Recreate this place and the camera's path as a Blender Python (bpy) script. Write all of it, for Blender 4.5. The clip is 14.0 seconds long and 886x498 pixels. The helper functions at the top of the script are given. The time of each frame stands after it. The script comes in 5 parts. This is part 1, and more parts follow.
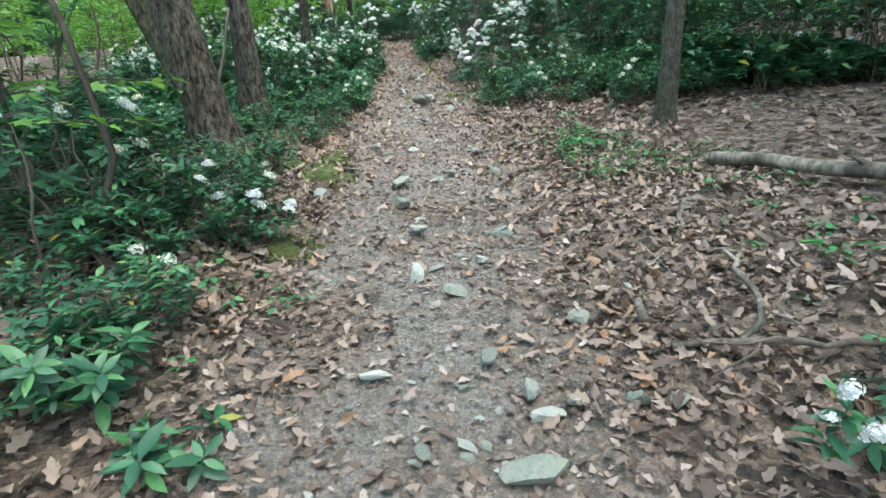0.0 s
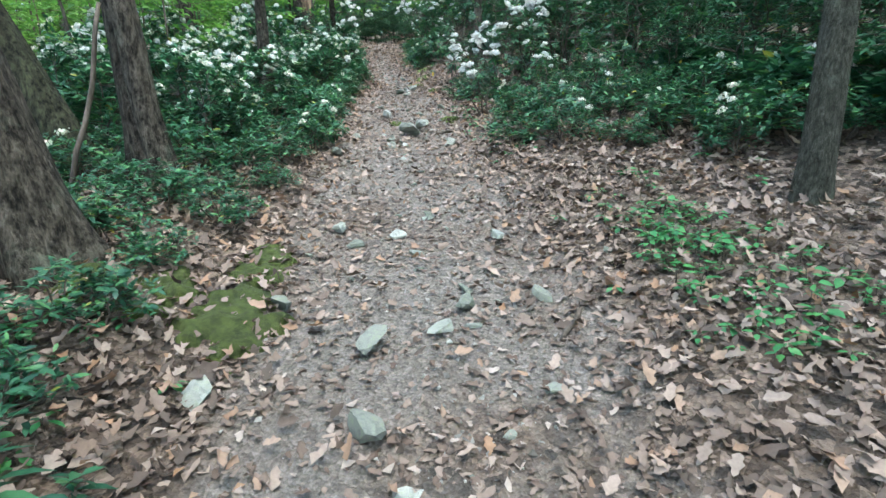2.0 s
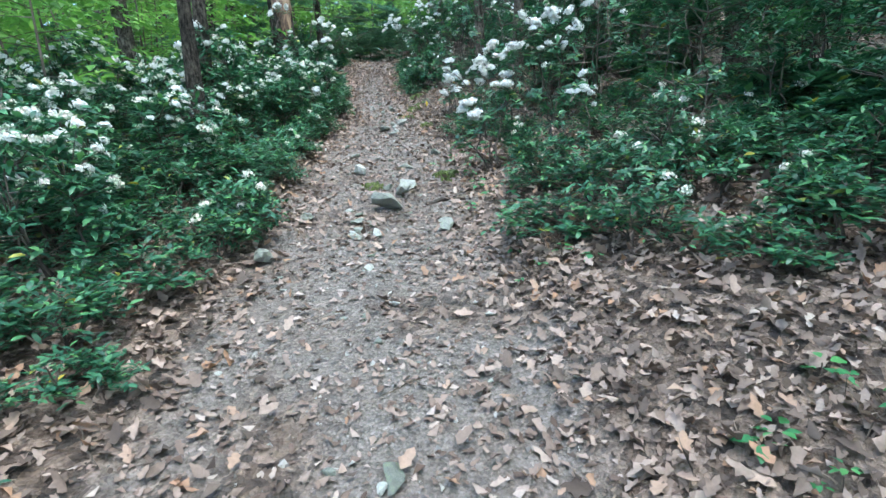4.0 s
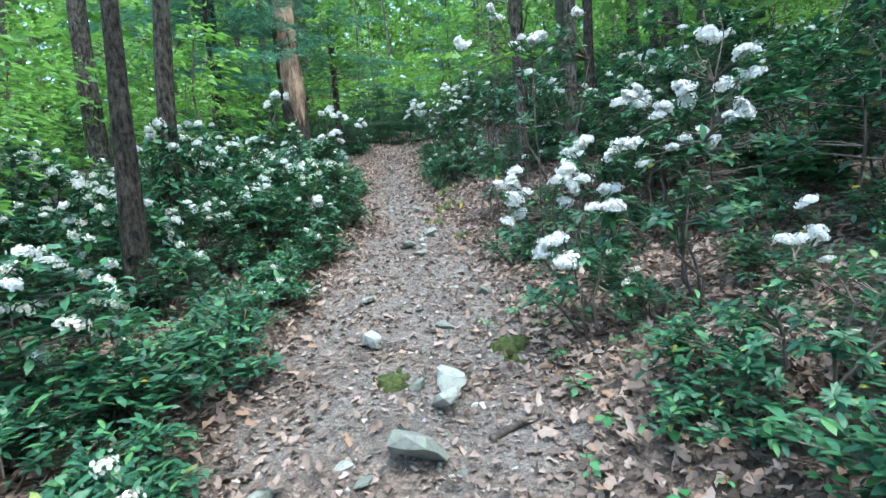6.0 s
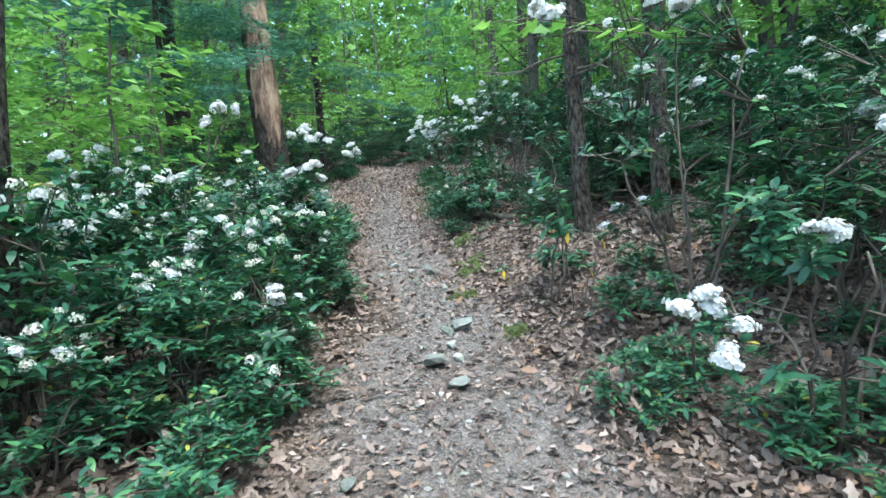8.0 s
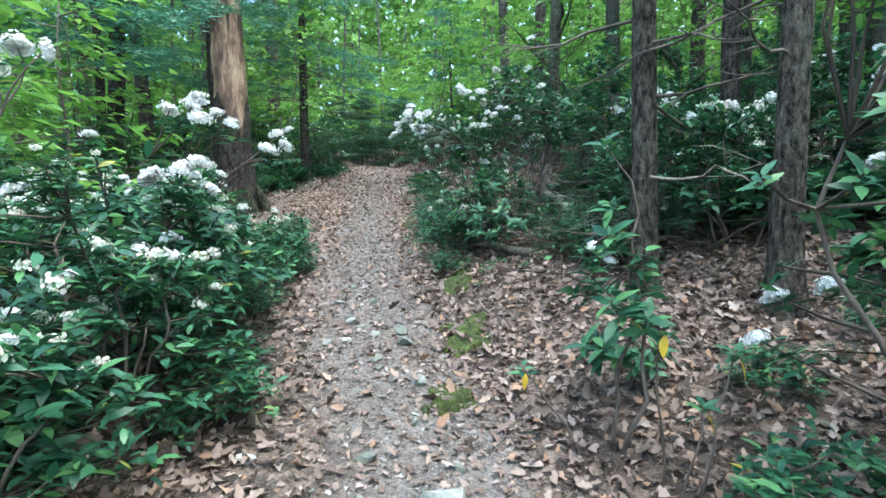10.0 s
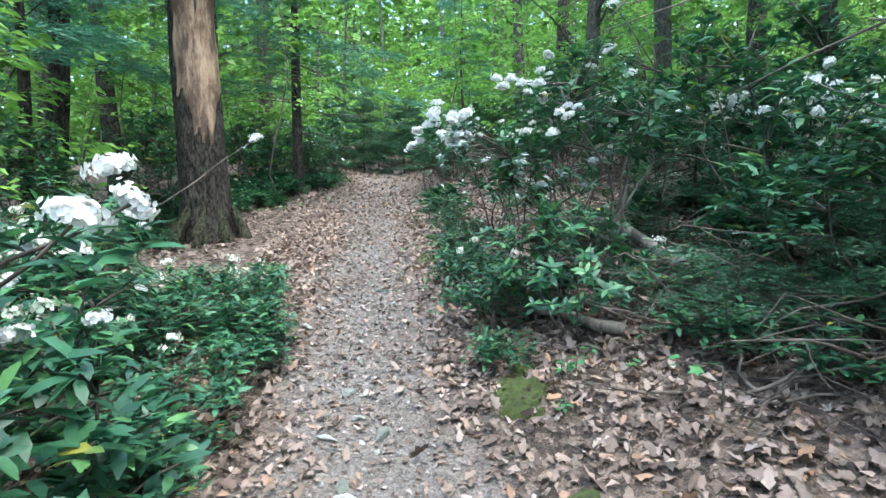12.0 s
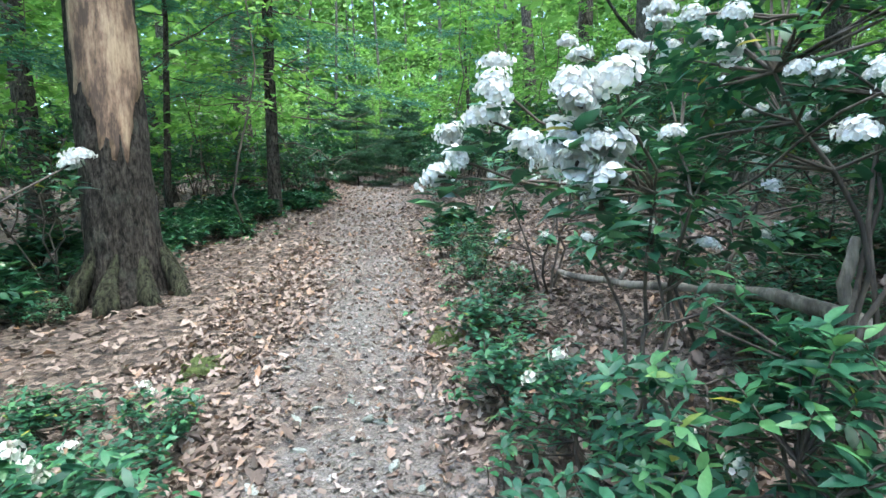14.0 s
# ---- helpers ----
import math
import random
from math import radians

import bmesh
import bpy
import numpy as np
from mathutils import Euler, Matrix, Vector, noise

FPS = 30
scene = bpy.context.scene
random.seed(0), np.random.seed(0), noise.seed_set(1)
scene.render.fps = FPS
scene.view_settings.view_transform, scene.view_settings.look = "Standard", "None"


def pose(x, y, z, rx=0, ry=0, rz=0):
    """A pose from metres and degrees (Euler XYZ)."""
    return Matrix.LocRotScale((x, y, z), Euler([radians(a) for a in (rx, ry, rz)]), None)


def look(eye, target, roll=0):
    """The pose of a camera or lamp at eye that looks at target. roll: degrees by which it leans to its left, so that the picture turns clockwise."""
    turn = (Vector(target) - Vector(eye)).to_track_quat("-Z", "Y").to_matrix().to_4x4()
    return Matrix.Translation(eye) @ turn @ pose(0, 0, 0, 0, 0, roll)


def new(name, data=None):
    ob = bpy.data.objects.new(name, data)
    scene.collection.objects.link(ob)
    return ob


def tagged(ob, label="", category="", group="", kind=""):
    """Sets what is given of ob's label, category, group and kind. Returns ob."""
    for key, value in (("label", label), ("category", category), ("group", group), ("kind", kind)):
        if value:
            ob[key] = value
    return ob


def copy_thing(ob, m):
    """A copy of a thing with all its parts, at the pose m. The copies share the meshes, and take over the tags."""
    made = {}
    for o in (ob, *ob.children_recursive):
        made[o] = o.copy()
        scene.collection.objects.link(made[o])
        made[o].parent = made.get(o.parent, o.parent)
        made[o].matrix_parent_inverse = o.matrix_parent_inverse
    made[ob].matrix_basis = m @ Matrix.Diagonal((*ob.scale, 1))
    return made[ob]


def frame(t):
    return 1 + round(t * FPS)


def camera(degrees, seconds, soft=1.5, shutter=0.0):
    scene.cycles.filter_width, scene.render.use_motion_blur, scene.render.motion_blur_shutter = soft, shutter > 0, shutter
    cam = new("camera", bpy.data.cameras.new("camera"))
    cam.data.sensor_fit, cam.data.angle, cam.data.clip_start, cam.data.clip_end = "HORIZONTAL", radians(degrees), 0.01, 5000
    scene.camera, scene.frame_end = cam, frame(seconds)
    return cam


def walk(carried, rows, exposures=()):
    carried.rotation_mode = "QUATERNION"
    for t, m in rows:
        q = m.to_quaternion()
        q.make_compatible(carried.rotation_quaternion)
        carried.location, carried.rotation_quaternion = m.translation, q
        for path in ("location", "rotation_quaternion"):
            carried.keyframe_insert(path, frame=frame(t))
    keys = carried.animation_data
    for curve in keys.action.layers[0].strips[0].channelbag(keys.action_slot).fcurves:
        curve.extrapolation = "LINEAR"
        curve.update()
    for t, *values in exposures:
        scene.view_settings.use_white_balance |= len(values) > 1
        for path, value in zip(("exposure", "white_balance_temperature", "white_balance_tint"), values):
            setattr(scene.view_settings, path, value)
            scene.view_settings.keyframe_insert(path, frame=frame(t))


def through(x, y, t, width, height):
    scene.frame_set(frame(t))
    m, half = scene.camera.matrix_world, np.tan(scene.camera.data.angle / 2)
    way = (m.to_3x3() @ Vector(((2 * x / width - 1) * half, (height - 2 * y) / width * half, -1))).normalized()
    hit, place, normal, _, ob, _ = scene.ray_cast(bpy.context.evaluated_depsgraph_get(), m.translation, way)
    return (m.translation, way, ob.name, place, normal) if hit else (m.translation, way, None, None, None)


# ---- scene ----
cam = camera(81.3, 14.0, soft=1.5)
EXPOSURE = 3.22
PATH = [
    (0, (0.046, -0.538, 1.312), (0.054, 1.404, 0.836), -1.3),
    (0.5, (0.035, 0.017, 1.397), (0.037, 1.958, 0.917), -1.4),
    (1, (0.031, 0.599, 1.575), (0.049, 2.54, 1.093), -1.3),
    (1.5, (-0.059, 1.235, 1.695), (-0.025, 3.176, 1.216), -1.2),
    (2, (-0.009, 1.877, 1.782), (0.035, 3.819, 1.302), -1.2),
    (2.5, (0.041, 2.427, 1.901), (0.095, 4.369, 1.427), -1.2),
    (3, (0.065, 3.049, 2.087), (0.129, 4.993, 1.62), -1.3),
    (3.2, (0.107, 3.276, 2.109), (0.169, 5.221, 1.649), -1.4),
    (5.3, (0.196, 5.771, 2.629), (0.159, 7.752, 2.352), -5.1),
    (5.5, (0.128, 5.994, 2.68), (0.082, 7.98, 2.45), -4.8),
    (6, (-0.011, 6.516, 2.776), (-0.057, 8.51, 2.623), -4.4),
    (6.5, (-0.088, 7.103, 2.92), (-0.104, 9.1, 2.822), -4.3),
    (7, (-0.279, 7.763, 2.996), (-0.276, 9.761, 2.909), -4.4),
    (7.5, (-0.42, 8.459, 3.1), (-0.415, 10.457, 3.013), -4.6),
    (7.7, (-0.471, 8.731, 3.196), (-0.462, 10.729, 3.104), -4.7),
    (9.8, (-0.34, 11.06, 3.654), (-0.306, 13.058, 3.559), -0.6),
    (10, (-0.355, 11.278, 3.653), (-0.322, 13.276, 3.566), -0.5),
    (10.5, (-0.406, 11.81, 3.795), (-0.377, 13.808, 3.708), -0.2),
    (11, (-0.576, 12.283, 3.913), (-0.546, 14.281, 3.827), -0.4),
    (11.5, (-0.61, 12.808, 3.971), (-0.581, 14.806, 3.89), -0.4),
    (12, (-0.625, 13.302, 4.074), (-0.599, 15.3, 3.999), -0.5),
    (12.5, (-0.678, 13.888, 4.191), (-0.657, 15.887, 4.123), -0.4),
    (13, (-0.674, 14.511, 4.319), (-0.654, 16.51, 4.262), -0.8),
    (13.5, (-0.727, 15.154, 4.431), (-0.711, 17.154, 4.381), -1.0),
    (14, (-0.804, 15.701, 4.524), (-0.776, 17.7, 4.472), -1.7),
]
walk(cam, [(t, look(eye, target, roll)) for t, eye, target, roll in PATH], exposures=[(0.0, EXPOSURE - 0.3, 6250, -3), (3.2, EXPOSURE - 0.37, 5700, -3), (5.3, EXPOSURE - 0.22, 5600, -2), (7.7, EXPOSURE - 0.27, 5700, -3), (10.0, EXPOSURE - 0.12, 5750, -2), (12.0, EXPOSURE, 5850, 0), (14.0, EXPOSURE, 5850, -1)])

# ---------------------------------------------------------------- world and light
SUN_ELEVATION, SUN_ROTATION = radians(72), radians(150)
world = bpy.data.worlds.new("sky")
scene.world = world
world.use_nodes = True
wn = world.node_tree.nodes
sky = wn.new("ShaderNodeTexSky")
sky.sky_type, sky.sun_disc = "NISHITA", False
sky.sun_elevation, sky.sun_rotation = SUN_ELEVATION, SUN_ROTATION
sky.air_density, sky.dust_density = 1.0, 3.0
world.node_tree.links.new(sky.outputs[0], wn["Background"].inputs[0])
wn["Background"].inputs[1].default_value = 0.15
sun_data = bpy.data.lights.new("sun", "SUN")
sun_data.energy, sun_data.angle, sun_data.color = 0.5, radians(60), (1.0, 0.96, 0.9)
sun = new("sun", sun_data)
sun.matrix_world = look((1.9, -3.3, 30), (0, 0, 18.0))

# ---------------------------------------------------------------- numbers of the place
CY = [-10, 1, 5, 8, 11, 14, 17, 20, 25, 30, 38, 50]
CX = [0, 0, -0.05, -0.25, -0.42, -0.62, -1.1, -1.5, -2.0, -2.4, -3.1, -6]
HW = [0.6, 0.62, 0.75, 0.76, 0.72, 0.5, 0.4, 0.42, 0.55, 0.7, 0.7, 0.8]


def hashed(ix, iy, seed):
    v = np.sin(ix * 127.1 + iy * 311.7 + seed * 74.7) * 43758.5453
    return v - np.floor(v)


def bumps(x, y, size, seed=0):
    """Smooth value noise in -1..1 of that cell size."""
    x, y = np.asarray(x, float) / size, np.asarray(y, float) / size
    ix, iy = np.floor(x), np.floor(y)
    fx, fy = x - ix, y - iy
    fx, fy = fx * fx * (3 - 2 * fx), fy * fy * (3 - 2 * fy)
    a, b = hashed(ix, iy, seed), hashed(ix + 1, iy, seed)
    c, d = hashed(ix, iy + 1, seed), hashed(ix + 1, iy + 1, seed)
    return 2 * ((a + (b - a) * fx) * (1 - fy) + (c + (d - c) * fx) * fy) - 1


def off_trail(x, y):
    """How far right (+) of the trail's right edge and left of its left edge."""
    c, h = np.interp(y, CY, CX), np.interp(y, CY, HW)
    return np.maximum(0, x - c - h), np.maximum(0, c - h - x)


def ground_z(x, y, fine=True):
    x, y = np.asarray(x, float), np.asarray(y, float)
    r, l = off_trail(x, y)
    yy = np.minimum(y, 46) + 0.2 * np.maximum(0, np.minimum(y, 90) - 46)
    z = 0.18 * np.maximum(yy, -40) - 0.045 * np.clip(x, -20, 20)
    z = z + 0.27 * np.minimum(r, 3) + 0.1 * np.clip(r - 3, 0, 40)
    z = z + 0.1 * np.minimum(l, 0.8) - 0.06 * np.clip(l - 0.8, 0, 30)
    away = np.minimum(1, (r + l) / 1.0)
    z = z + away * (0.07 * bumps(x, y, 1.3, 3) + 0.16 * bumps(x, y, 4.1, 5))
    if fine:
        z = z + 0.018 * bumps(x, y, 0.33, 7) + 0.008 * bumps(x, y, 0.14, 9)
    return z


def ground(x, y):
    return float(ground_z(x, y))


# ---------------------------------------------------------------- materials
def material(name):
    m = bpy.data.materials.new(name)
    m.use_nodes = True
    return m, m.node_tree, m.node_tree.nodes["Principled BSDF"]


def link(tree, a, b):
    tree.links.new(a, b)


def ramp(tree, fac, stops):
    r = tree.nodes.new("ShaderNodeValToRGB")
    els = r.color_ramp.elements
    while len(els) < len(stops):
        els.new(0.5)
    for e, (p, c) in zip(els, stops):
        e.position, e.color = p, (*c, 1)
    link(tree, fac, r.inputs[0])
    return r.outputs[0]


def noise_tex(tree, scale, detail=4.0, rough=0.6, vector=None, stretch=None):
    n = tree.nodes.new("ShaderNodeTexNoise")
    n.inputs["Scale"].default_value, n.inputs["Detail"].default_value, n.inputs["Roughness"].default_value = scale, detail, rough
    co = tree.nodes.new("ShaderNodeTexCoord")
    out = co.outputs["Object"]
    if stretch:
        mp = tree.nodes.new("ShaderNodeMapping")
        mp.inputs["Scale"].default_value = stretch
        link(tree, out, mp.inputs[0])
        out = mp.outputs[0]
    link(tree, out, n.inputs["Vector"])
    return n.outputs["Fac"]


def mixed(tree, fac, a, b, mode="MIX"):
    m = tree.nodes.new("ShaderNodeMix")
    m.data_type, m.blend_type = "RGBA", mode
    for socket, v in ((m.inputs[0], fac), (m.inputs[6], a), (m.inputs[7], b)):
        if hasattr(v, "is_linked"):
            link(tree, v, socket)
        elif isinstance(v, tuple):
            socket.default_value = (*v, 1)
        else:
            socket.default_value = v
    return m.outputs[2]


def bump(tree, bsdf, height, strength, distance):
    b = tree.nodes.new("ShaderNodeBump")
    b.inputs["Strength"].default_value, b.inputs["Distance"].default_value = strength, distance
    link(tree, height, b.inputs["Height"])
    link(tree, b.outputs[0], bsdf.inputs["Normal"])


def leaf_material(name, stops, rough=0.45, through=0.3, spec=0.4):
    m, tree, bsdf = material(name)
    g = tree.nodes.new("ShaderNodeNewGeometry")
    oi = tree.nodes.new("ShaderNodeObjectInfo")
    add = tree.nodes.new("ShaderNodeMath")
    add.operation = "FRACT"
    s = tree.nodes.new("ShaderNodeMath")
    s.operation = "ADD"
    link(tree, g.outputs["Random Per Island"], s.inputs[0])
    link(tree, oi.outputs["Random"], s.inputs[1])
    link(tree, s.outputs[0], add.inputs[0])
    col = ramp(tree, add.outputs[0], stops)
    col = mixed(tree, 0.35, col, ramp(tree, noise_tex(tree, 60, 3), [(0.3, (0.55, 0.55, 0.55)), (0.7, (1.3, 1.3, 1.3))]), "MULTIPLY")
    link(tree, col, bsdf.inputs["Base Color"])
    bsdf.inputs["Roughness"].default_value = rough
    bsdf.inputs["Specular IOR Level"].default_value = spec
    if through:
        tr = tree.nodes.new("ShaderNodeBsdfTranslucent")
        link(tree, mixed(tree, 0.5, col, (1.0, 1.0, 0.6), "MULTIPLY"), tr.inputs[0])
        mx = tree.nodes.new("ShaderNodeMixShader")
        mx.inputs[0].default_value = through
        link(tree, bsdf.outputs[0], mx.inputs[1])
        link(tree, tr.outputs[0], mx.inputs[2])
        link(tree, mx.outputs[0], tree.nodes["Material Output"].inputs[0])
    return m


LAUREL = leaf_material("laurel_leaf", [(0, (0.018, 0.066, 0.037)), (0.4, (0.032, 0.105, 0.056)), (0.75, (0.056, 0.165, 0.078)), (0.985, (0.11, 0.25, 0.085)), (0.999, (0.36, 0.3, 0.04))], 0.42, 0.26, spec=0.42)
SEEDLING = leaf_material("seedling_leaf", [(0, (0.04, 0.155, 0.06)), (0.5, (0.06, 0.21, 0.075)), (1, (0.1, 0.28, 0.09))], 0.45, 0.35)
UNDERSTORY = leaf_material("broad_leaf", [(0, (0.075, 0.175, 0.035)), (0.5, (0.13, 0.28, 0.06)), (1, (0.23, 0.4, 0.095))], 0.5, 0.5)
CANOPY = leaf_material("canopy_leaf", [(0, (0.075, 0.165, 0.04)), (0.5, (0.125, 0.25, 0.065)), (1, (0.2, 0.35, 0.09))], 0.55, 0.5)
NEEDLE = leaf_material("needle", [(0, (0.04, 0.13, 0.085)), (0.5, (0.06, 0.18, 0.11)), (1, (0.085, 0.23, 0.13))], 0.5, 0.2)
HEMLOCK = leaf_material("hemlock_needle", [(0, (0.02, 0.065, 0.033)), (0.5, (0.038, 0.105, 0.05)), (1, (0.07, 0.15, 0.07))], 0.5, 0.15)
LITTER = leaf_material("dead_leaf", [(0, (0.055, 0.04, 0.033)), (0.2, (0.12, 0.087, 0.071)), (0.5, (0.205, 0.15, 0.124)), (0.8, (0.31, 0.24, 0.205)), (0.95, (0.26, 0.15, 0.09)), (1, (0.39, 0.325, 0.285))], 0.7, 0.1, spec=0.35)
CRUMB = leaf_material("leaf_crumb", [(0, (0.075, 0.05, 0.04)), (0.4, (0.15, 0.108, 0.088)), (0.8, (0.235, 0.178, 0.152)), (1, (0.36, 0.3, 0.27))], 0.8, 0.05, spec=0.25)
PETAL = leaf_material("petal", [(0, (0.58, 0.59, 0.62)), (0.6, (0.72, 0.72, 0.74)), (1, (0.76, 0.72, 0.73))], 0.6, 0.3, spec=0.2)
BUD = leaf_material("bud", [(0, (0.45, 0.52, 0.4)), (0.5, (0.62, 0.62, 0.56)), (1, (0.75, 0.62, 0.6))], 0.6, 0.2)
YELLOW = leaf_material("yellow_leaf", [(0, (0.55, 0.36, 0.03)), (1, (0.7, 0.5, 0.05))], 0.5, 0.2)


def soil_material():
    m, tree, bsdf = material("trail_soil")
    at = tree.nodes.new("ShaderNodeAttribute")
    at.attribute_name = "trodden"
    broad, fine, grit = noise_tex(tree, 1.7, 5), noise_tex(tree, 14, 6, 0.7), noise_tex(tree, 90, 3, 0.7)
    flakes = tree.nodes.new("ShaderNodeTexVoronoi")
    flakes.inputs["Scale"].default_value, flakes.inputs["Randomness"].default_value = 19, 1.0
    co = tree.nodes.new("ShaderNodeTexCoord")
    warp = mixed(tree, 0.06, co.outputs["Object"], fine, "ADD")
    link(tree, warp, flakes.inputs["Vector"])
    chips = tree.nodes.new("ShaderNodeTexVoronoi")
    chips.inputs["Scale"].default_value = 42
    link(tree, warp, chips.inputs["Vector"])
    sep, sep2 = tree.nodes.new("ShaderNodeSeparateColor"), tree.nodes.new("ShaderNodeSeparateColor")
    link(tree, flakes.outputs["Color"], sep.inputs[0])
    link(tree, chips.outputs["Color"], sep2.inputs[0])
    humus = ramp(tree, sep.outputs[0], [(0.0, (0.035, 0.025, 0.02)), (0.35, (0.09, 0.06, 0.045)), (0.7, (0.18, 0.13, 0.1)), (1.0, (0.27, 0.2, 0.165))])
    humus = mixed(tree, 0.8, humus, ramp(tree, fine, [(0.3, (0.45, 0.45, 0.45)), (0.65, (1.15, 1.15, 1.15))]), "MULTIPLY")
    dirt = ramp(tree, fine, [(0.25, (0.118, 0.101, 0.092)), (0.5, (0.194, 0.169, 0.157)), (0.75, (0.278, 0.248, 0.232))])
    dirt = mixed(tree, 0.55, dirt, ramp(tree, grit, [(0.35, (0.45, 0.44, 0.43)), (0.6, (1.2, 1.2, 1.2))]), "MULTIPLY")
    dirt = mixed(tree, 0.5, dirt, ramp(tree, sep2.outputs[0], [(0.0, (0.6, 0.55, 0.5)), (0.5, (0.95, 0.93, 0.9)), (1.0, (1.3, 1.3, 1.3))]), "MULTIPLY")
    dirt = mixed(tree, ramp(tree, broad, [(0.45, (0, 0, 0)), (0.7, (0.5, 0.5, 0.5))]), dirt, (0.15, 0.108, 0.087))
    link(tree, mixed(tree, at.outputs["Fac"], humus, dirt), bsdf.inputs["Base Color"])
    bsdf.inputs["Roughness"].default_value = 0.92
    h = tree.nodes.new("ShaderNodeMath")
    h.operation = "ADD"
    link(tree, fine, h.inputs[0])
    link(tree, chips.outputs["Distance"], h.inputs[1])
    bump(tree, bsdf, h.outputs[0], 1.0, 0.03)
    return m


def rock_material(name="stone", green=0.65):
    m, tree, bsdf = material(name)
    oi = tree.nodes.new("ShaderNodeObjectInfo")
    tone = ramp(tree, oi.outputs["Random"], [(0, (0.14, 0.15, 0.132)), (0.6, (0.25, 0.262, 0.235)), (1, (0.46, 0.465, 0.44))])
    n, f = noise_tex(tree, 9, 6, 0.65), noise_tex(tree, 70, 4, 0.7)
    col = mixed(tree, 0.8, tone, ramp(tree, n, [(0.35, (0.6, 0.6, 0.6)), (0.65, (1.2, 1.2, 1.2))]), "MULTIPLY")
    col = mixed(tree, 0.8, col, ramp(tree, f, [(0.3, (0.6, 0.6, 0.6)), (0.7, (1.25, 1.25, 1.25))]), "MULTIPLY")
    col = mixed(tree, ramp(tree, n, [(0.5, (0, 0, 0)), (0.72, (green, green, green))]), col, (0.12, 0.16, 0.06))
    link(tree, col, bsdf.inputs["Base Color"])
    bsdf.inputs["Roughness"].default_value = 0.85
    bump(tree, bsdf, f, 0.5, 0.01)
    return m


def bark_material(name, dark, light, lichen=0.3, scale=1.0, cracks=0.22):
    m, tree, bsdf = material(name)
    ridges = noise_tex(tree, 30 * scale, 5, 0.7, stretch=(1, 1, 0.36))
    plates = noise_tex(tree, 11 * scale, 3, 0.5, stretch=(1, 1, 0.45))
    fine, blot = noise_tex(tree, 90 * scale, 4, 0.7, stretch=(1, 1, 0.4)), noise_tex(tree, 3.1, 5, 0.65)
    col = ramp(tree, ridges, [(0.38, tuple(c * cracks for c in dark)), (0.47, dark), (0.62, light)])
    col = mixed(tree, 0.7, col, ramp(tree, plates, [(0.35, (0.5, 0.48, 0.46)), (0.65, (1.3, 1.28, 1.25))]), "MULTIPLY")
    col = mixed(tree, 0.6, col, ramp(tree, fine, [(0.3, (0.55, 0.55, 0.55)), (0.7, (1.25, 1.25, 1.25))]), "MULTIPLY")
    col = mixed(tree, ramp(tree, blot, [(0.55, (0, 0, 0)), (0.66, (lichen, lichen, lichen))]), col, (0.24, 0.27, 0.21))
    link(tree, col, bsdf.inputs["Base Color"])
    bsdf.inputs["Roughness"].default_value = 0.95
    bsdf.inputs["Specular IOR Level"].default_value = 0.2
    h = tree.nodes.new("ShaderNodeMath")
    h.operation = "MULTIPLY_ADD"
    link(tree, ridges, h.inputs[0])
    h.inputs[1].default_value = 2.0
    link(tree, plates, h.inputs[2])
    bump(tree, bsdf, h.outputs[0], 1.0, 0.05)
    return m


def wood_material(name, a, b, c):
    m, tree, bsdf = material(name)
    n, f = noise_tex(tree, 5, 6, 0.7, stretch=(1, 1, 0.25)), noise_tex(tree, 40, 4, 0.7, stretch=(1, 1, 0.1))
    col = ramp(tree, n, [(0.42, a), (0.5, b), (0.59, c)])
    col = mixed(tree, 0.85, col, ramp(tree, f, [(0.3, (0.6, 0.6, 0.6)), (0.7, (1.2, 1.2, 1.2))]), "MULTIPLY")
    link(tree, col, bsdf.inputs["Base Color"])
    bsdf.inputs["Roughness"].default_value = 0.8
    bump(tree, bsdf, f, 0.6, 0.01)
    return m


def moss_material():
    m, tree, bsdf = material("moss")
    n, f = noise_tex(tree, 18, 5, 0.7), noise_tex(tree, 240, 3, 0.7)
    col = ramp(tree, n, [(0.3, (0.045, 0.056, 0.016)), (0.5, (0.083, 0.112, 0.024)), (0.72, (0.13, 0.17, 0.034))])
    link(tree, mixed(tree, 0.7, col, ramp(tree, f, [(0.3, (0.5, 0.5, 0.5)), (0.7, (1.4, 1.4, 1.4))]), "MULTIPLY"), bsdf.inputs["Base Color"])
    bsdf.inputs["Roughness"].default_value = 1.0
    bump(tree, bsdf, f, 1.0, 0.03)
    return m


SOIL, STONE, MOSS = soil_material(), rock_material(), moss_material()
GRAVEL = leaf_material("gravel", [(0, (0.09, 0.08, 0.073)), (0.5, (0.18, 0.165, 0.152)), (1, (0.34, 0.325, 0.305))], 0.9, 0)
BARK = bark_material("furrowed_bark", (0.062, 0.053, 0.044), (0.15, 0.132, 0.112))
BARK_DARK = bark_material("dark_bark", (0.04, 0.034, 0.029), (0.095, 0.082, 0.07), 0.12)
BARK_SMOOTH = bark_material("smooth_grey_bark", (0.085, 0.085, 0.068), (0.14, 0.14, 0.115), 0.3, 2.0, 0.7)
BARE = wood_material("bare_wood", (0.065, 0.038, 0.024), (0.19, 0.118, 0.074), (0.32, 0.225, 0.145))
DEADWOOD = wood_material("dead_wood", (0.06, 0.05, 0.04), (0.14, 0.12, 0.095), (0.26, 0.225, 0.185))
SNAG_FOOT = bark_material("mossy_bark", (0.045, 0.045, 0.03), (0.085, 0.09, 0.05), 0.0)
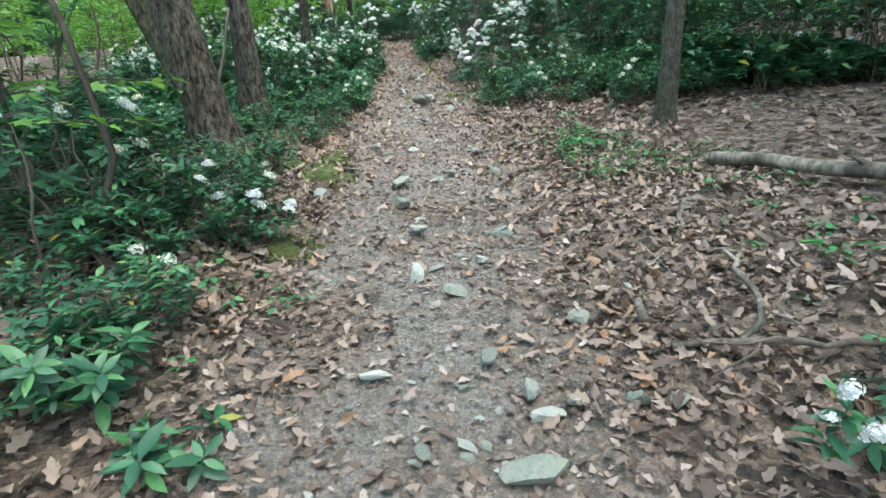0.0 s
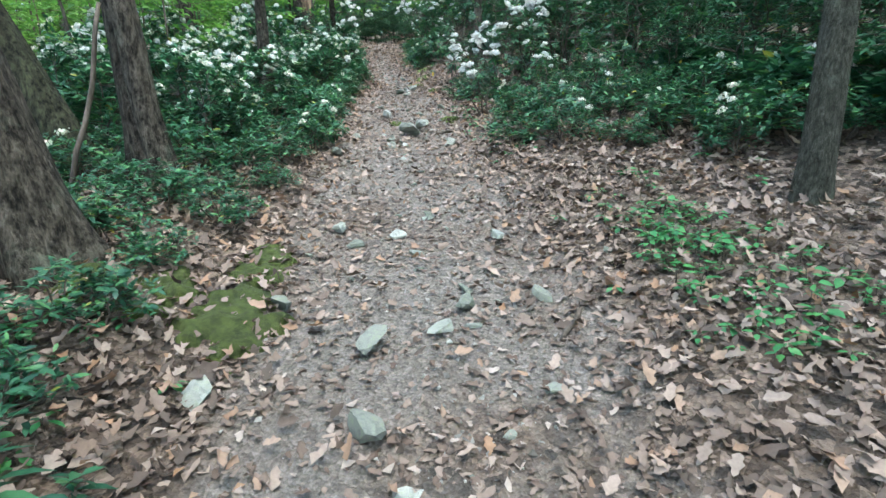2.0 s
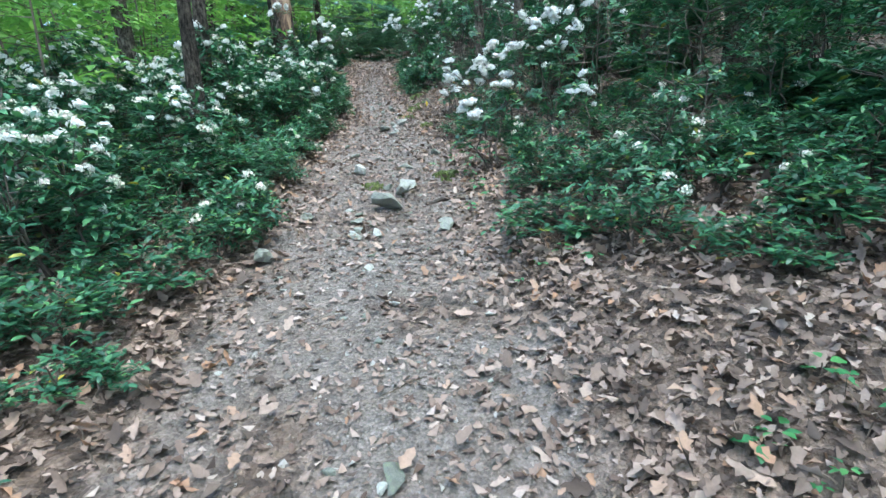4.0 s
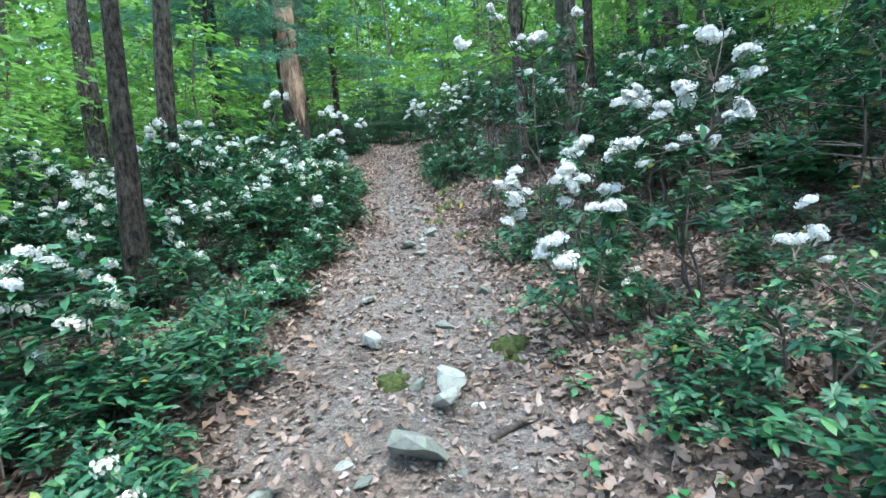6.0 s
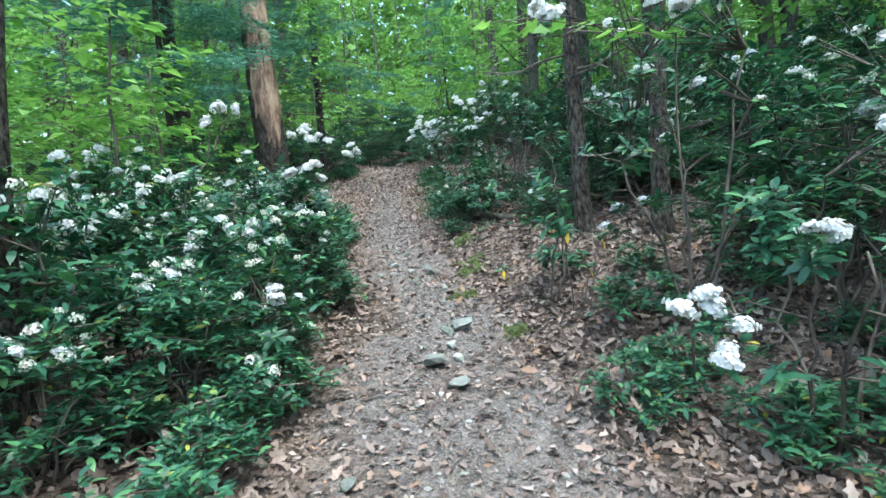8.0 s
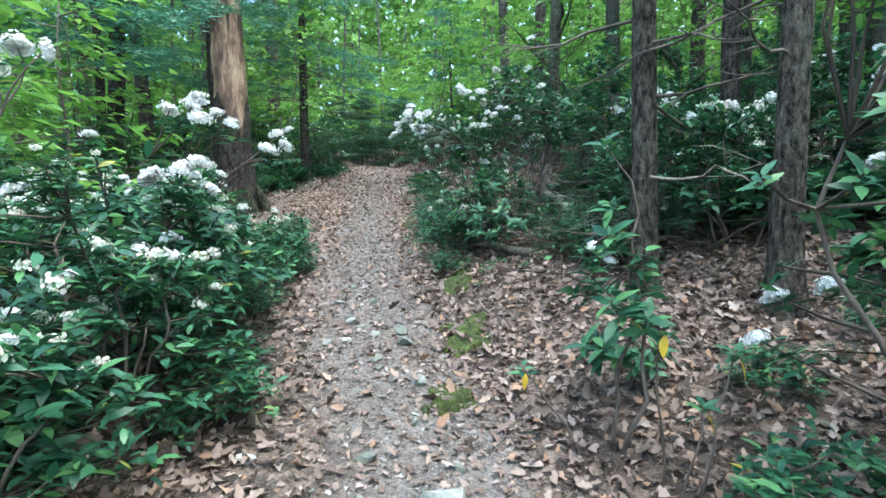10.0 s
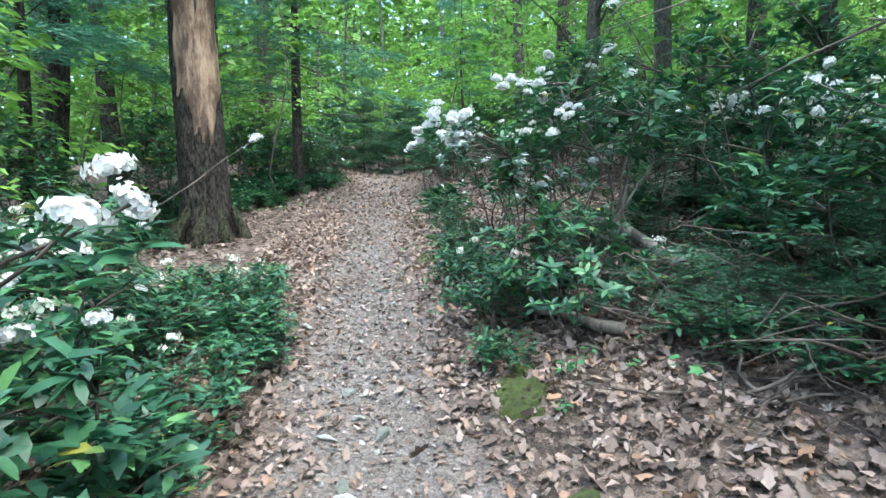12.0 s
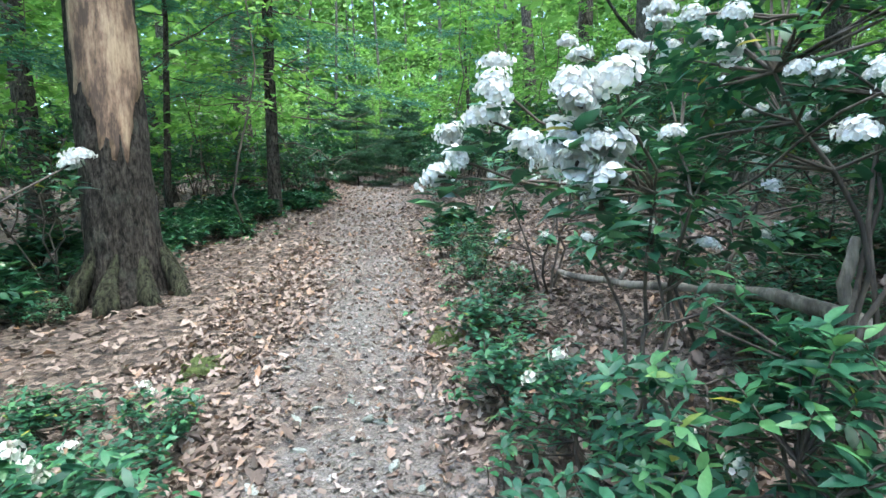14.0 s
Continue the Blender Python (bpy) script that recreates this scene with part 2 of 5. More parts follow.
TWIG = wood_material("twig_bark", (0.04, 0.03, 0.025), (0.085, 0.065, 0.05), (0.14, 0.11, 0.09))

# ---------------------------------------------------------------- mesh helpers
rng = np.random.default_rng(7)


class Geo:
    """Vertices and faces gathered from many pieces, made into one mesh."""

    def __init__(self):
        self.v, self.f, self.n = [], [], 0

    def add(self, verts, faces):
        verts = np.asarray(verts, float).reshape(-1, 3)
        self.v.append(verts)
        self.f.extend([tuple(i + self.n for i in face) for face in faces])
        self.n += len(verts)

    def many(self, tv, faces, mats, locs):
        """Copies of a template: mats (n,3,3), locs (n,3)."""
        k, n = len(tv), len(locs)
        if not n:
            return
        v = np.einsum("nij,kj->nki", mats, tv) + locs[:, None, :]
        self.v.append(v.reshape(-1, 3))
        base = self.n + k * np.arange(n)
        for face in faces:
            self.f.extend(map(tuple, (base[:, None] + np.array(face)[None, :]).tolist()))
        self.n += k * n

    def mesh(self, name, mat, smooth=True):
        me = bpy.data.meshes.new(name)
        me.from_pydata(np.concatenate(self.v).tolist() if self.v else [], [], self.f)
        if mat:
            me.materials.append(mat)
        me.polygons.foreach_set("use_smooth", np.full(len(me.polygons), smooth))
        return me


def part(name, data, parent, label=""):
    ob = new(name, data)
    ob.parent = parent
    return tagged(ob, label) if label else ob


def thing(name, label, category, group="", kind="", at=(0, 0, 0), data=None):
    ob = new(name, data)
    ob.location = at
    return tagged(ob, label, category, group, kind)


def bases(direction, spin):
    """Turns whose y axis runs along direction, rolled by spin about it; z as far up as it can."""
    d = direction / np.linalg.norm(direction, axis=1, keepdims=True)
    up = np.tile([0.0, 0.0, 1.0], (len(d), 1))
    up[np.abs(d[:, 2]) > 0.98] = (1.0, 0, 0)
    x = np.cross(d, up)
    x /= np.linalg.norm(x, axis=1, keepdims=True)
    z = np.cross(x, d)
    c, s = np.cos(spin)[:, None], np.sin(spin)[:, None]
    return np.stack([x * c + z * s, d, z * c - x * s], axis=2)


def leaf_template(length, width, fold=0.25, droop=0.15, steps=3):
    """A leaf along +y with a folded midrib: 8 vertices and 8 triangles for three steps."""
    v, faces = [(0, 0, 0)], []
    rows = []
    for i in range(1, steps):
        t = i / steps
        w = width * 0.5 * math.sin(math.pi * (t ** 0.9)) ** 0.8
        z = -droop * length * t * t
        rows.append(len(v))
        v += [(-w, t * length, z + fold * w), (0, t * length, z), (w, t * length, z + fold * w)]
    v.append((0, length, -droop * length))
    tip = len(v) - 1
    a = rows[0]
    faces += [(0, a + 1, a), (0, a + 2, a + 1)]
    for a, b in zip(rows, rows[1:]):
        faces += [(a, a + 1, b + 1, b), (a + 1, a + 2, b + 2, b + 1)]
    a = rows[-1]
    faces += [(a, a + 1, tip), (a + 1, a + 2, tip)]
    return np.array(v, float), faces


def blade(length, width, fold=0.2, droop=0.2):
    """A leaf for masses of foliage: two triangles folded along the midrib."""
    return np.array([(0, 0, 0), (-width / 2, length * 0.45, fold * width / 2), (0, length, -droop * length), (width / 2, length * 0.45, fold * width / 2)]), [(0, 2, 1), (0, 3, 2)]


def oval(length, width, droop=0.2, cup=0.15):
    """An oval leaf of four triangles."""
    w, z = width / 2, cup * width
    return np.array([(0, 0, 0), (-w * 0.85, length * 0.3, z), (w * 0.85, length * 0.3, z), (-w * 0.9, length * 0.66, z - droop * length * 0.4), (w * 0.9, length * 0.66, z - droop * length * 0.4), (0, length, -droop * length)]), [(0, 2, 1), (1, 2, 4, 3), (3, 4, 5)]


def oak_template(length, width, lobes=3, cup=0.12):
    """A lobed dead leaf: a fan of triangles on each side of the midrib, curled."""
    v, faces = [(0, 0, 0)], []
    outline = []
    k = lobes * 2 + 1
    for side in (-1, 1):
        run = []
        for i in range(1, k + 1):
            t = i / (k + 1)
            w = width * 0.5 * math.sin(math.pi * t ** 0.8) * (1.0 if i % 2 else 0.55)
            run.append(len(v))
            v.append((side * w, t * length, cup * length * ((2 * w / width) ** 2 + 0.6 * (t - 0.5) ** 2)))
        outline.append(run)
    v.append((0, length, cup * length * 0.5))
    tip = len(v) - 1
    mid = len(v)
    v.append((0, length * 0.5, 0))
    for side, run in zip((-1, 1), outline):
        chain = [0, *run, tip]
        for a, b in zip(chain, chain[1:]):
            faces.append((mid, a, b) if side > 0 else (mid, b, a))
    return np.array(v, float), faces


def tube(geo, pts, radii, sides=6, rough=0.0, cap=True, seed=0):
    """A tapered tube along points."""
    pts, radii = np.asarray(pts, float), np.asarray(radii, float)
    d = np.gradient(pts, axis=0)
    d /= np.linalg.norm(d, axis=1, keepdims=True)
    ref = np.array([1.0, 0, 0]) if abs(d[0][0]) < 0.9 else np.array([0, 1.0, 0])
    v = []
    ang = np.arange(sides) * 2 * math.pi / sides
    for i, (p, t, r) in enumerate(zip(pts, d, radii)):
        x = np.cross(t, ref)
        x /= np.linalg.norm(x)
        y = np.cross(t, x)
        rr = r * np.ones(sides)
        if rough:
            rr = r * (1 + rough * bumps(ang * 2.2 + seed, i * 0.3 + np.cos(ang), 0.6, seed))
        v.append(p + rr[:, None] * (np.cos(ang)[:, None] * x + np.sin(ang)[:, None] * y))
    faces = []
    for i in range(len(pts) - 1):
        for j in range(sides):
            a, b = i * sides + j, i * sides + (j + 1) % sides
            faces.append((a, b, b + sides, a + sides))
    if cap:
        faces += [tuple(range(sides))[::-1], tuple(range((len(pts) - 1) * sides, len(pts) * sides))]
    geo.add(np.concatenate(v), faces)


def crooked(a, b, n, amount, r):
    """A wavering line from a to b."""
    a, b = np.asarray(a, float), np.asarray(b, float)
    t = np.linspace(0, 1, n)[:, None]
    p = a + (b - a) * t
    w = r.normal(0, amount, (n, 3)) * np.linalg.norm(b - a)
    w[0] = w[-1] = 0
    w[1:-1] = (w[1:-1] + w[:-2] + w[2:]) / 2
    return p + w


# ---------------------------------------------------------------- ground
def axis_steps(*spans):
    out = []
    for a, b, step in spans:
        out += list(np.arange(a, b, step))
    return np.array(out + [spans[-1][1]])


xs = axis_steps((-300, -60, 40), (-60, -8, 2.0), (-8, -3.2, 0.2), (-3.2, 3.0, 0.075), (3.0, 8, 0.2), (8, 60, 2.0), (60, 300, 40))
ys = axis_steps((-200, -20, 30), (-20, -1, 0.6), (-1, 26, 0.095), (26, 60, 0.6), (60, 400, 34))
gx, gy = np.meshgrid(xs, ys)
gz = ground_z(gx, gy)
nx, ny = len(xs), len(ys)
ii, jj = np.meshgrid(np.arange(nx - 1), np.arange(ny - 1))
q = (jj * nx + ii).ravel()
gme = bpy.data.meshes.new("ground")
gme.from_pydata(np.stack([gx, gy, gz], -1).reshape(-1, 3).tolist(), [], np.stack([q, q + 1, q + nx + 1, q + nx], -1).tolist())
gme.materials.append(SOIL)
gme.polygons.foreach_set("use_smooth", np.full(len(gme.polygons), True))
r_, l_ = off_trail(gx, gy)
edge = (r_ + l_) + 0.2 * bumps(gx, gy, 0.5, 11) + 0.1 * bumps(gx, gy, 0.17, 12)
trod = np.clip(1 - edge / 0.25, 0, 1)
at_ = gme.attributes.new("trodden", "FLOAT", "POINT")
at_.data.foreach_set("value", trod.ravel().astype(np.float32))
tagged(new("ground", gme), "sloping forest floor of dark humus with a worn dirt trail", "ground", kind="structure")


def opening(x, y):
    """The bare, leaf-strewn clearing on the trail's left."""
    return (y > 18.2) & (y < 26.5) & (x > -4.4) & (x < -1.2) & (x > -4.4 + 0.25 * (y - 24).clip(0))


# fallen leaves: lobed ones near the trail, simpler ones farther out, crumbs on the trodden dirt
def scatter_leaves(n, x0, x1, y0, y1, keep, templates, size, name, label, tilt=0.35, lift=0.012, mat=None):
    x, y = rng.uniform(x0, x1, n), rng.uniform(y0, y1, n)
    ok = keep(x, y)
    x, y = x[ok], y[ok]
    geo = Geo()
    which = rng.integers(0, len(templates), len(x))
    for k, (tv, faces) in enumerate(templates):
        s = which == k
        m = int(s.sum())
        a = rng.uniform(0, 2 * math.pi, m)
        d = np.stack([np.cos(a), np.sin(a), rng.normal(0, tilt, m) + 0.18 * np.sin(a)], -1)
        mats = bases(d, rng.normal(0, tilt, m) + np.where(rng.random(m) < 0.35, math.pi, 0)) * rng.uniform(*size, m)[:, None, None]
        locs = np.stack([x[s], y[s], ground_z(x[s], y[s]) + rng.uniform(0.002, lift + 0.012, m)], -1)
        geo.many(tv, faces, mats, locs)
    tagged(new(name, geo.mesh(name, mat or LITTER)), label, "leaf litter", kind="stuff")


def beside(x, y):
    r, l = off_trail(x, y)
    e = r + l
    density = np.where(e <= 0, 0.07 + 0.3 * (np.abs(x - np.interp(y, CY, CX)) / np.interp(y, CY, HW)) ** 2, 0.5 + 0.5 * np.minimum(1, e / 0.4))
    density *= 0.85 + 0.35 * bumps(x, y, 0.6, 21)
    density = np.where(opening(x, y) & (l > 0.05), np.maximum(density, 0.75), density)
    return rng.random(len(x)) < density


oaks = [oak_template(0.12, 0.08, 1, 0.22), oak_template(0.11, 0.07, 1, 0.34), leaf_template(0.10, 0.055, 0.7, 0.35, 2), oak_template(0.14, 0.09, 2, 0.14), oak_template(0.12, 0.07, 2, 0.28)]
scatter_leaves(88000, -2.9, 2.6, -0.8, 24, beside, oaks, (0.32, 0.86), "fallen_leaves", "tan and brown fallen oak leaves beside the trail", tilt=0.5, lift=0.03)
plain = [blade(0.13, 0.095, 0.4)]
scatter_leaves(30000, -5.2, 5.0, -2, 34, lambda x, y: (x < -2.8) | (x > 2.5) | (y > 23.5), oaks[:2] + plain, (0.4, 1.0), "fallen_leaves", "brown fallen leaves under the shrubs", lift=0.03)
scatter_leaves(16000, -16, 16, -6, 44, lambda x, y: (np.abs(x) > 4.9) | (y > 33), plain, (0.9, 1.7), "fallen_leaves", "brown fallen leaves farther off in the woods")
crumb = [blade(0.05, 0.035, 0.5), oak_template(0.05, 0.035, 1, 0.2)]


def on_trail(x, y):
    r, l = off_trail(x, y)
    return (r + l < 0.3) & (rng.random(len(x)) < 0.75 + 0.4 * bumps(x, y, 0.5, 23))


scatter_leaves(60000, -4.2, 1.2, -0.8, 28, on_trail, crumb, (0.35, 1.3), "leaf_fragments", "broken leaf fragments trodden into the dirt trail", tilt=0.2, lift=0.006, mat=CRUMB)

# ---------------------------------------------------------------- stones and gravel
def stone_mesh(seed, flat):
    r = np.random.default_rng(seed)
    bm = bmesh.new()
    bmesh.ops.create_icosphere(bm, subdivisions=2, radius=0.5)
    cuts = [(Vector(r.normal(0, 1, 3)).normalized(), r.uniform(0.12, 0.31)) for _ in range(13)]
    for v in bm.verts:
        p = v.co.copy()
        for n, d in cuts:
            over = p.dot(n) - d
            if over > 0:
                p -= n * over
        p += Vector(r.normal(0, 0.008, 3))
        v.co = Vector((p.x * 1.2, p.y, p.z * flat))
    me = bpy.data.meshes.new("stone")
    bm.to_mesh(me)
    bm.free()
    me.materials.append(STONE)
    return me


STONES = [stone_mesh(i, f) for i, f in enumerate((0.5, 0.6, 0.4, 0.75, 0.55, 0.35, 0.65, 0.8))]


def put_stone(x, y, size, r, label="grey angular stone half sunk in the trail dirt", sink=0.12):
    ob = thing("stone", label, "stone", "trail stones", at=(x, y, ground(x, y) + size * sink), data=STONES[r.integers(0, 8)])
    ob.rotation_euler = (r.normal(0, 0.2), r.normal(0, 0.2), r.uniform(0, 6.28))
    ob.scale = (size * r.uniform(0.85, 1.15), size * r.uniform(0.75, 1.05), size * r.uniform(0.85, 1.35))


sr = np.random.default_rng(5)
FIRST = [(0.24, 1.52, 0.19), (0.37, 0.97, 0.24), (0.11, 1.07, 0.12), (0.7, 1.89, 0.15), (0.03, 2.5, 0.14), (-0.1, 2.36, 0.2), (0.18, 4.69, 0.16), (0.45, 3.0, 0.16),
         (0.14, 2.2, 0.15), (-0.27, 1.41, 0.2), (0.41, 1.36, 0.17), (-0.05, 0.98, 0.07), (0.2, 1.08, 0.06), (1.05, 2.1, 0.09), (0.95, 1.25, 0.14)]
SECOND = [(-0.69, 5.52, 0.15), (-0.26, 5.4, 0.13), (-0.02, 5.85, 0.17), (0.46, 5.44, 0.2), (0.45, 2.95, 0.18), (-0.13, 2.99, 0.26), (0.19, 4.57, 0.13), (-0.3, 3.6, 0.2),
          (-0.2, 8.86, 0.34), (-1.02, 7.75, 0.28), (-0.44, 8.15, 0.14), (0.26, 8.34, 0.17), (-0.94, 8.54, 0.25), (-0.46, 13.37, 0.25), (-0.14, 10.38, 0.16), (-0.64, 10.1, 0.26)]
THIRD = [(-0.35, 13.45, 0.28), (-0.59, 12.8, 0.25), (-0.44, 12.43, 0.2), (-0.79, 11.0, 0.2), (-0.98, 11.5, 0.22), (0.25, 11.09, 0.17), (-1.26, 11.23, 0.14), (-0.56, 15.16, 0.14),
         (-1.16, 15.07, 0.1), (-0.1, 9.5, 0.32), (-0.3, 8.25, 0.12), (-0.35, 8.4, 0.1), (-0.5, 8.5, 0.16), (-0.15, 9.3, 0.24), (-2.3, 20.0, 0.12), (-1.9, 19.4, 0.11)]
for x, y, size in FIRST + SECOND + THIRD + [(-0.83, 4.48, 0.24), (-0.32, 4.09, 0.26), (0.19, 4.52, 0.2), (0.05, 4.25, 0.22), (-0.95, 3.75, 0.2), (0.62, 4.6, 0.14)]:
    put_stone(x, y, size * 1.15, sr)
for k in range(190):
    y = sr.uniform(0.2, 24)
    c, h = np.interp(y, CY, CX), np.interp(y, CY, HW)
    put_stone(c + sr.normal(0, 0.5) * h, y, 0.05 + 0.13 * sr.random() ** 2, sr, "small grey stone set in the trail dirt", 0.05)
pebble = (np.array([(0.5, 0, 0), (0, 0.4, 0), (-0.45, 0.05, 0), (0, -0.45, 0), (0.05, 0, 0.35), (0, 0, -0.3)], float), [(0, 1, 4), (1, 2, 4), (2, 3, 4), (3, 0, 4),])
gn = 9500
py_ = rng.uniform(-0.5, 26, gn)
px_ = np.interp(py_, CY, CX) + rng.normal(0, 0.5, gn) * np.interp(py_, CY, HW)
gravel = Geo()
ga = rng.uniform(0, 6.28, gn)
gravel.many(*pebble, bases(np.stack([np.cos(ga), np.sin(ga), rng.normal(0, 0.2, gn)], -1), rng.uniform(0, 6.28, gn)) * (0.008 + 0.045 * rng.random(gn) ** 3)[:, None, None], np.stack([px_, py_, ground_z(px_, py_) + 0.003], -1))
tagged(new("gravel", gravel.mesh("gravel", GRAVEL, False)), "loose grey gravel on the trail", "gravel", kind="stuff")


def moss_patch(x, y, size, seed):
    r = np.random.default_rng(seed)
    n = 44
    u = np.linspace(-1, 1, n)
    a, b = np.meshgrid(u, u)
    px, py = x + a * size * 0.85, y + b * size * 1.25
    rad = 1.35 * np.sqrt(a * a + b * b) + 0.12 + 0.4 * bumps(px, py, size * 0.5, seed) + 0.4 * bumps(px, py, size * 0.17, seed + 1)
    h = np.clip(1 - rad, -0.3, 1)
    z = ground_z(px, py) + np.where(h > 0, 0.012 + 0.05 * np.sqrt(np.maximum(h, 0)), -0.03) + 0.012 * bumps(px, py, 0.045, seed) + 0.016 * bumps(px, py, 0.11, seed + 2)
    k = (np.arange(n - 1)[:, None] * n + np.arange(n - 1)[None, :]).ravel()
    g = Geo()
    g.add(np.stack([px, py, z], -1), np.stack([k, k + 1, k + n + 1, k + n], -1).tolist())
    tagged(new("moss_patch", g.mesh("moss_patch", MOSS)), "cushion of olive green moss on the trail edge", "moss", "moss patches")


for k, (x, y, size) in enumerate([(-0.99, 4.3, 0.36), (-1.38, 4.45, 0.28), (-1.75, 4.4, 0.24), (-0.15, 16.45, 0.22), (-0.1, 15.2, 0.3), (-2.5, 19.4, 0.22), (-0.13, 16.25, 0.2),
                                  (-1.0, 5.0, 0.2), (-0.9, 2.65, 0.24), (-0.45, 9.6, 0.14), (0.3, 10.0, 0.2), (-0.3, 14.4, 0.22), (-0.75, 19.9, 0.25), (-1.0, 4.85, 0.25), (0.1, 13.3, 0.2)]):
    moss_patch(x, y, size, 40 + k)

# ---------------------------------------------------------------- trees
def trunk_mesh(height, r0, r1, mat, seed, lean=(0, 0), flare=1.5, sides=20, rings=46, bend=0.02, rough=0.07):
    """A tapered, ridged trunk with a flared foot, from 0.3 m below its base."""
    r = np.random.default_rng(seed)
    z = np.concatenate([np.linspace(-0.3, 2.2, rings // 2), np.linspace(2.4, height, rings - rings // 2)])
    t = np.clip(z / height, 0, 1)
    px = lean[0] * z + bend * height * 0.2 * np.sin(z * 0.7 + r.uniform(0, 6))
    py = lean[1] * z + bend * height * 0.2 * np.sin(z * 0.6 + r.uniform(0, 6))
    ang = np.arange(sides) * 2 * math.pi / sides
    rad = (r0 + (r1 - r0) * t ** 0.8)[:, None] * np.ones(sides)
    foot = np.exp(-np.maximum(z, 0) / 0.22)[:, None]
    rad = rad * (1 + (flare - 1) * foot * (0.55 + 0.45 * np.cos(ang * 4 + seed)))
    A, Z = np.meshgrid(ang, z)
    ridge = bumps(np.cos(A) * 4 + 9, np.sin(A) * 4 + Z * 0.35, 0.55, seed) + 0.6 * bumps(np.cos(A) * 9, np.sin(A) * 9 + Z * 2.0, 0.6, seed + 1)
    rad = rad * (1 + rough * ridge)
    v = np.stack([px[:, None] + rad * np.cos(A), py[:, None] + rad * np.sin(A), Z], -1).reshape(-1, 3)
    faces = []
    for i in range(len(z) - 1):
        for j in range(sides):
            a, b = i * sides + j, i * sides + (j + 1) % sides
            faces.append((a, b, b + sides, a + sides))
    faces.append(tuple(range((len(z) - 1) * sides, len(z) * sides)))
    g = Geo()
    g.add(v, faces)
    return g.mesh("trunk", mat), np.stack([px, py, z], -1)


def crown_mesh(seed, z0, z1, spread, count, size, mat=None, clumps=40, lean=(0, 0)):
    """Leaves in flat sprays round many twig ends, with gaps between."""
    r = np.random.default_rng(seed)
    a, rr = r.uniform(0, 6.28, clumps), spread * np.sqrt(r.uniform(0.02, 1, clumps))
    h = r.uniform(0, 1, clumps)
    rr = rr * np.sqrt(np.clip(1.15 - (2 * h - 0.9) ** 2, 0.1, 1))
    z = z0 + (z1 - z0) * h
    cs = np.stack([rr * np.cos(a) + lean[0] * z, rr * np.sin(a) + lean[1] * z, z], -1)
    pick = r.integers(0, clumps, count)
    p = cs[pick] + r.normal(0, 1, (count, 3)) * (spread * 0.16, spread * 0.16, spread * 0.05)
    b = r.uniform(0, 6.28, count)
    d = np.stack([np.cos(b), np.sin(b), r.normal(-0.15, 0.25, count)], -1)
    g = Geo()
    g.many(*blade(1, 0.66), bases(d, r.normal(0, 0.45, count)) * (size * r.uniform(0.6, 1.3, count))[:, None, None], p)
    return g.mesh("crown", mat or CANOPY), cs


def limb_mesh(line, ends, r0, mat, seed, base_z, sag=0.0):
    r = np.random.default_rng(seed)
    g = Geo()
    for e in ends:
        z = float(np.clip(e[2] - r.uniform(0.3, 0.9) * np.hypot(e[0], e[1]) * 0.8, base_z, line[-1][2] - 0.2))
        s = [np.interp(z, line[:, 2], line[:, 0]), np.interp(z, line[:, 2], line[:, 1]), z]
        p = crooked(s, e, 7, 0.035, r)
        p[:, 2] -= sag * np.sin(np.linspace(0, math.pi, 7))
        tube(g, p, np.linspace(r0, r0 * 0.15, 7), 4, cap=False)
    return g.mesh("limb", mat)


def tree(x, y, height, r0, bark, seed, label, lean=(0, 0), crown=(6, 2.6, 900, 0.2), name="tree", sides=20, rings=46, flare=1.5, bend=0.02, leaf=None, rough=0.07, group="forest trees"):
    ob = thing(name, label, "tree", group, at=(x, y, ground(x, y) - 0.02))
    me, line = trunk_mesh(height, r0, r0 * 0.4, bark, seed, lean, flare, sides, rings, bend=bend, rough=rough)
    part("trunk", me, ob)
    if crown:
        z0, spread, count, size = crown
        cm, cs = crown_mesh(seed + 1, z0, height + 1.5, spread, count, size, leaf, lean=lean)
        tagged(part("crown", cm, ob), kind="stuff")
        tagged(part("branchwork", limb_mesh(line, cs[::3], r0 * 0.22, bark, seed + 2, min(z0, height) * 0.6), ob), kind="stuff")
    return ob, line


def dead_twigs(parent, line, mat, seed, z0, z1, count, length, r0=0.012, lift=0.0, sides=None):
    """Bare dead side branches, each a part of its tree."""
    r = np.random.default_rng(seed)
    for k in range(count):
        z = r.uniform(z0, z1)
        a = r.uniform(0, 6.28) if sides is None else r.uniform(*sides)
        s = np.array([np.interp(z, line[:, 2], line[:, 0]), np.interp(z, line[:, 2], line[:, 1]), z])
        ln = length * r.uniform(0.5, 1.2)
        e = s + (math.cos(a) * ln, math.sin(a) * ln, lift * ln + r.normal(-0.1, 0.2) * ln)
        g = Geo()
        p = crooked(s, e, 8, 0.03, r)
        tube(g, p, np.linspace(r0, 0.003, 8), 5)
        for j in range(4):
            i = r.integers(2, 7)
            q = p[i] + r.normal(0, 0.2, 3) * ln * (1, 1, 0.5)
            tube(g, crooked(p[i], q, 4, 0.05, r), np.linspace(r0 * 0.45, 0.002, 4), 4)
        part("dead_branch", g.mesh("dead_branch", mat), parent)


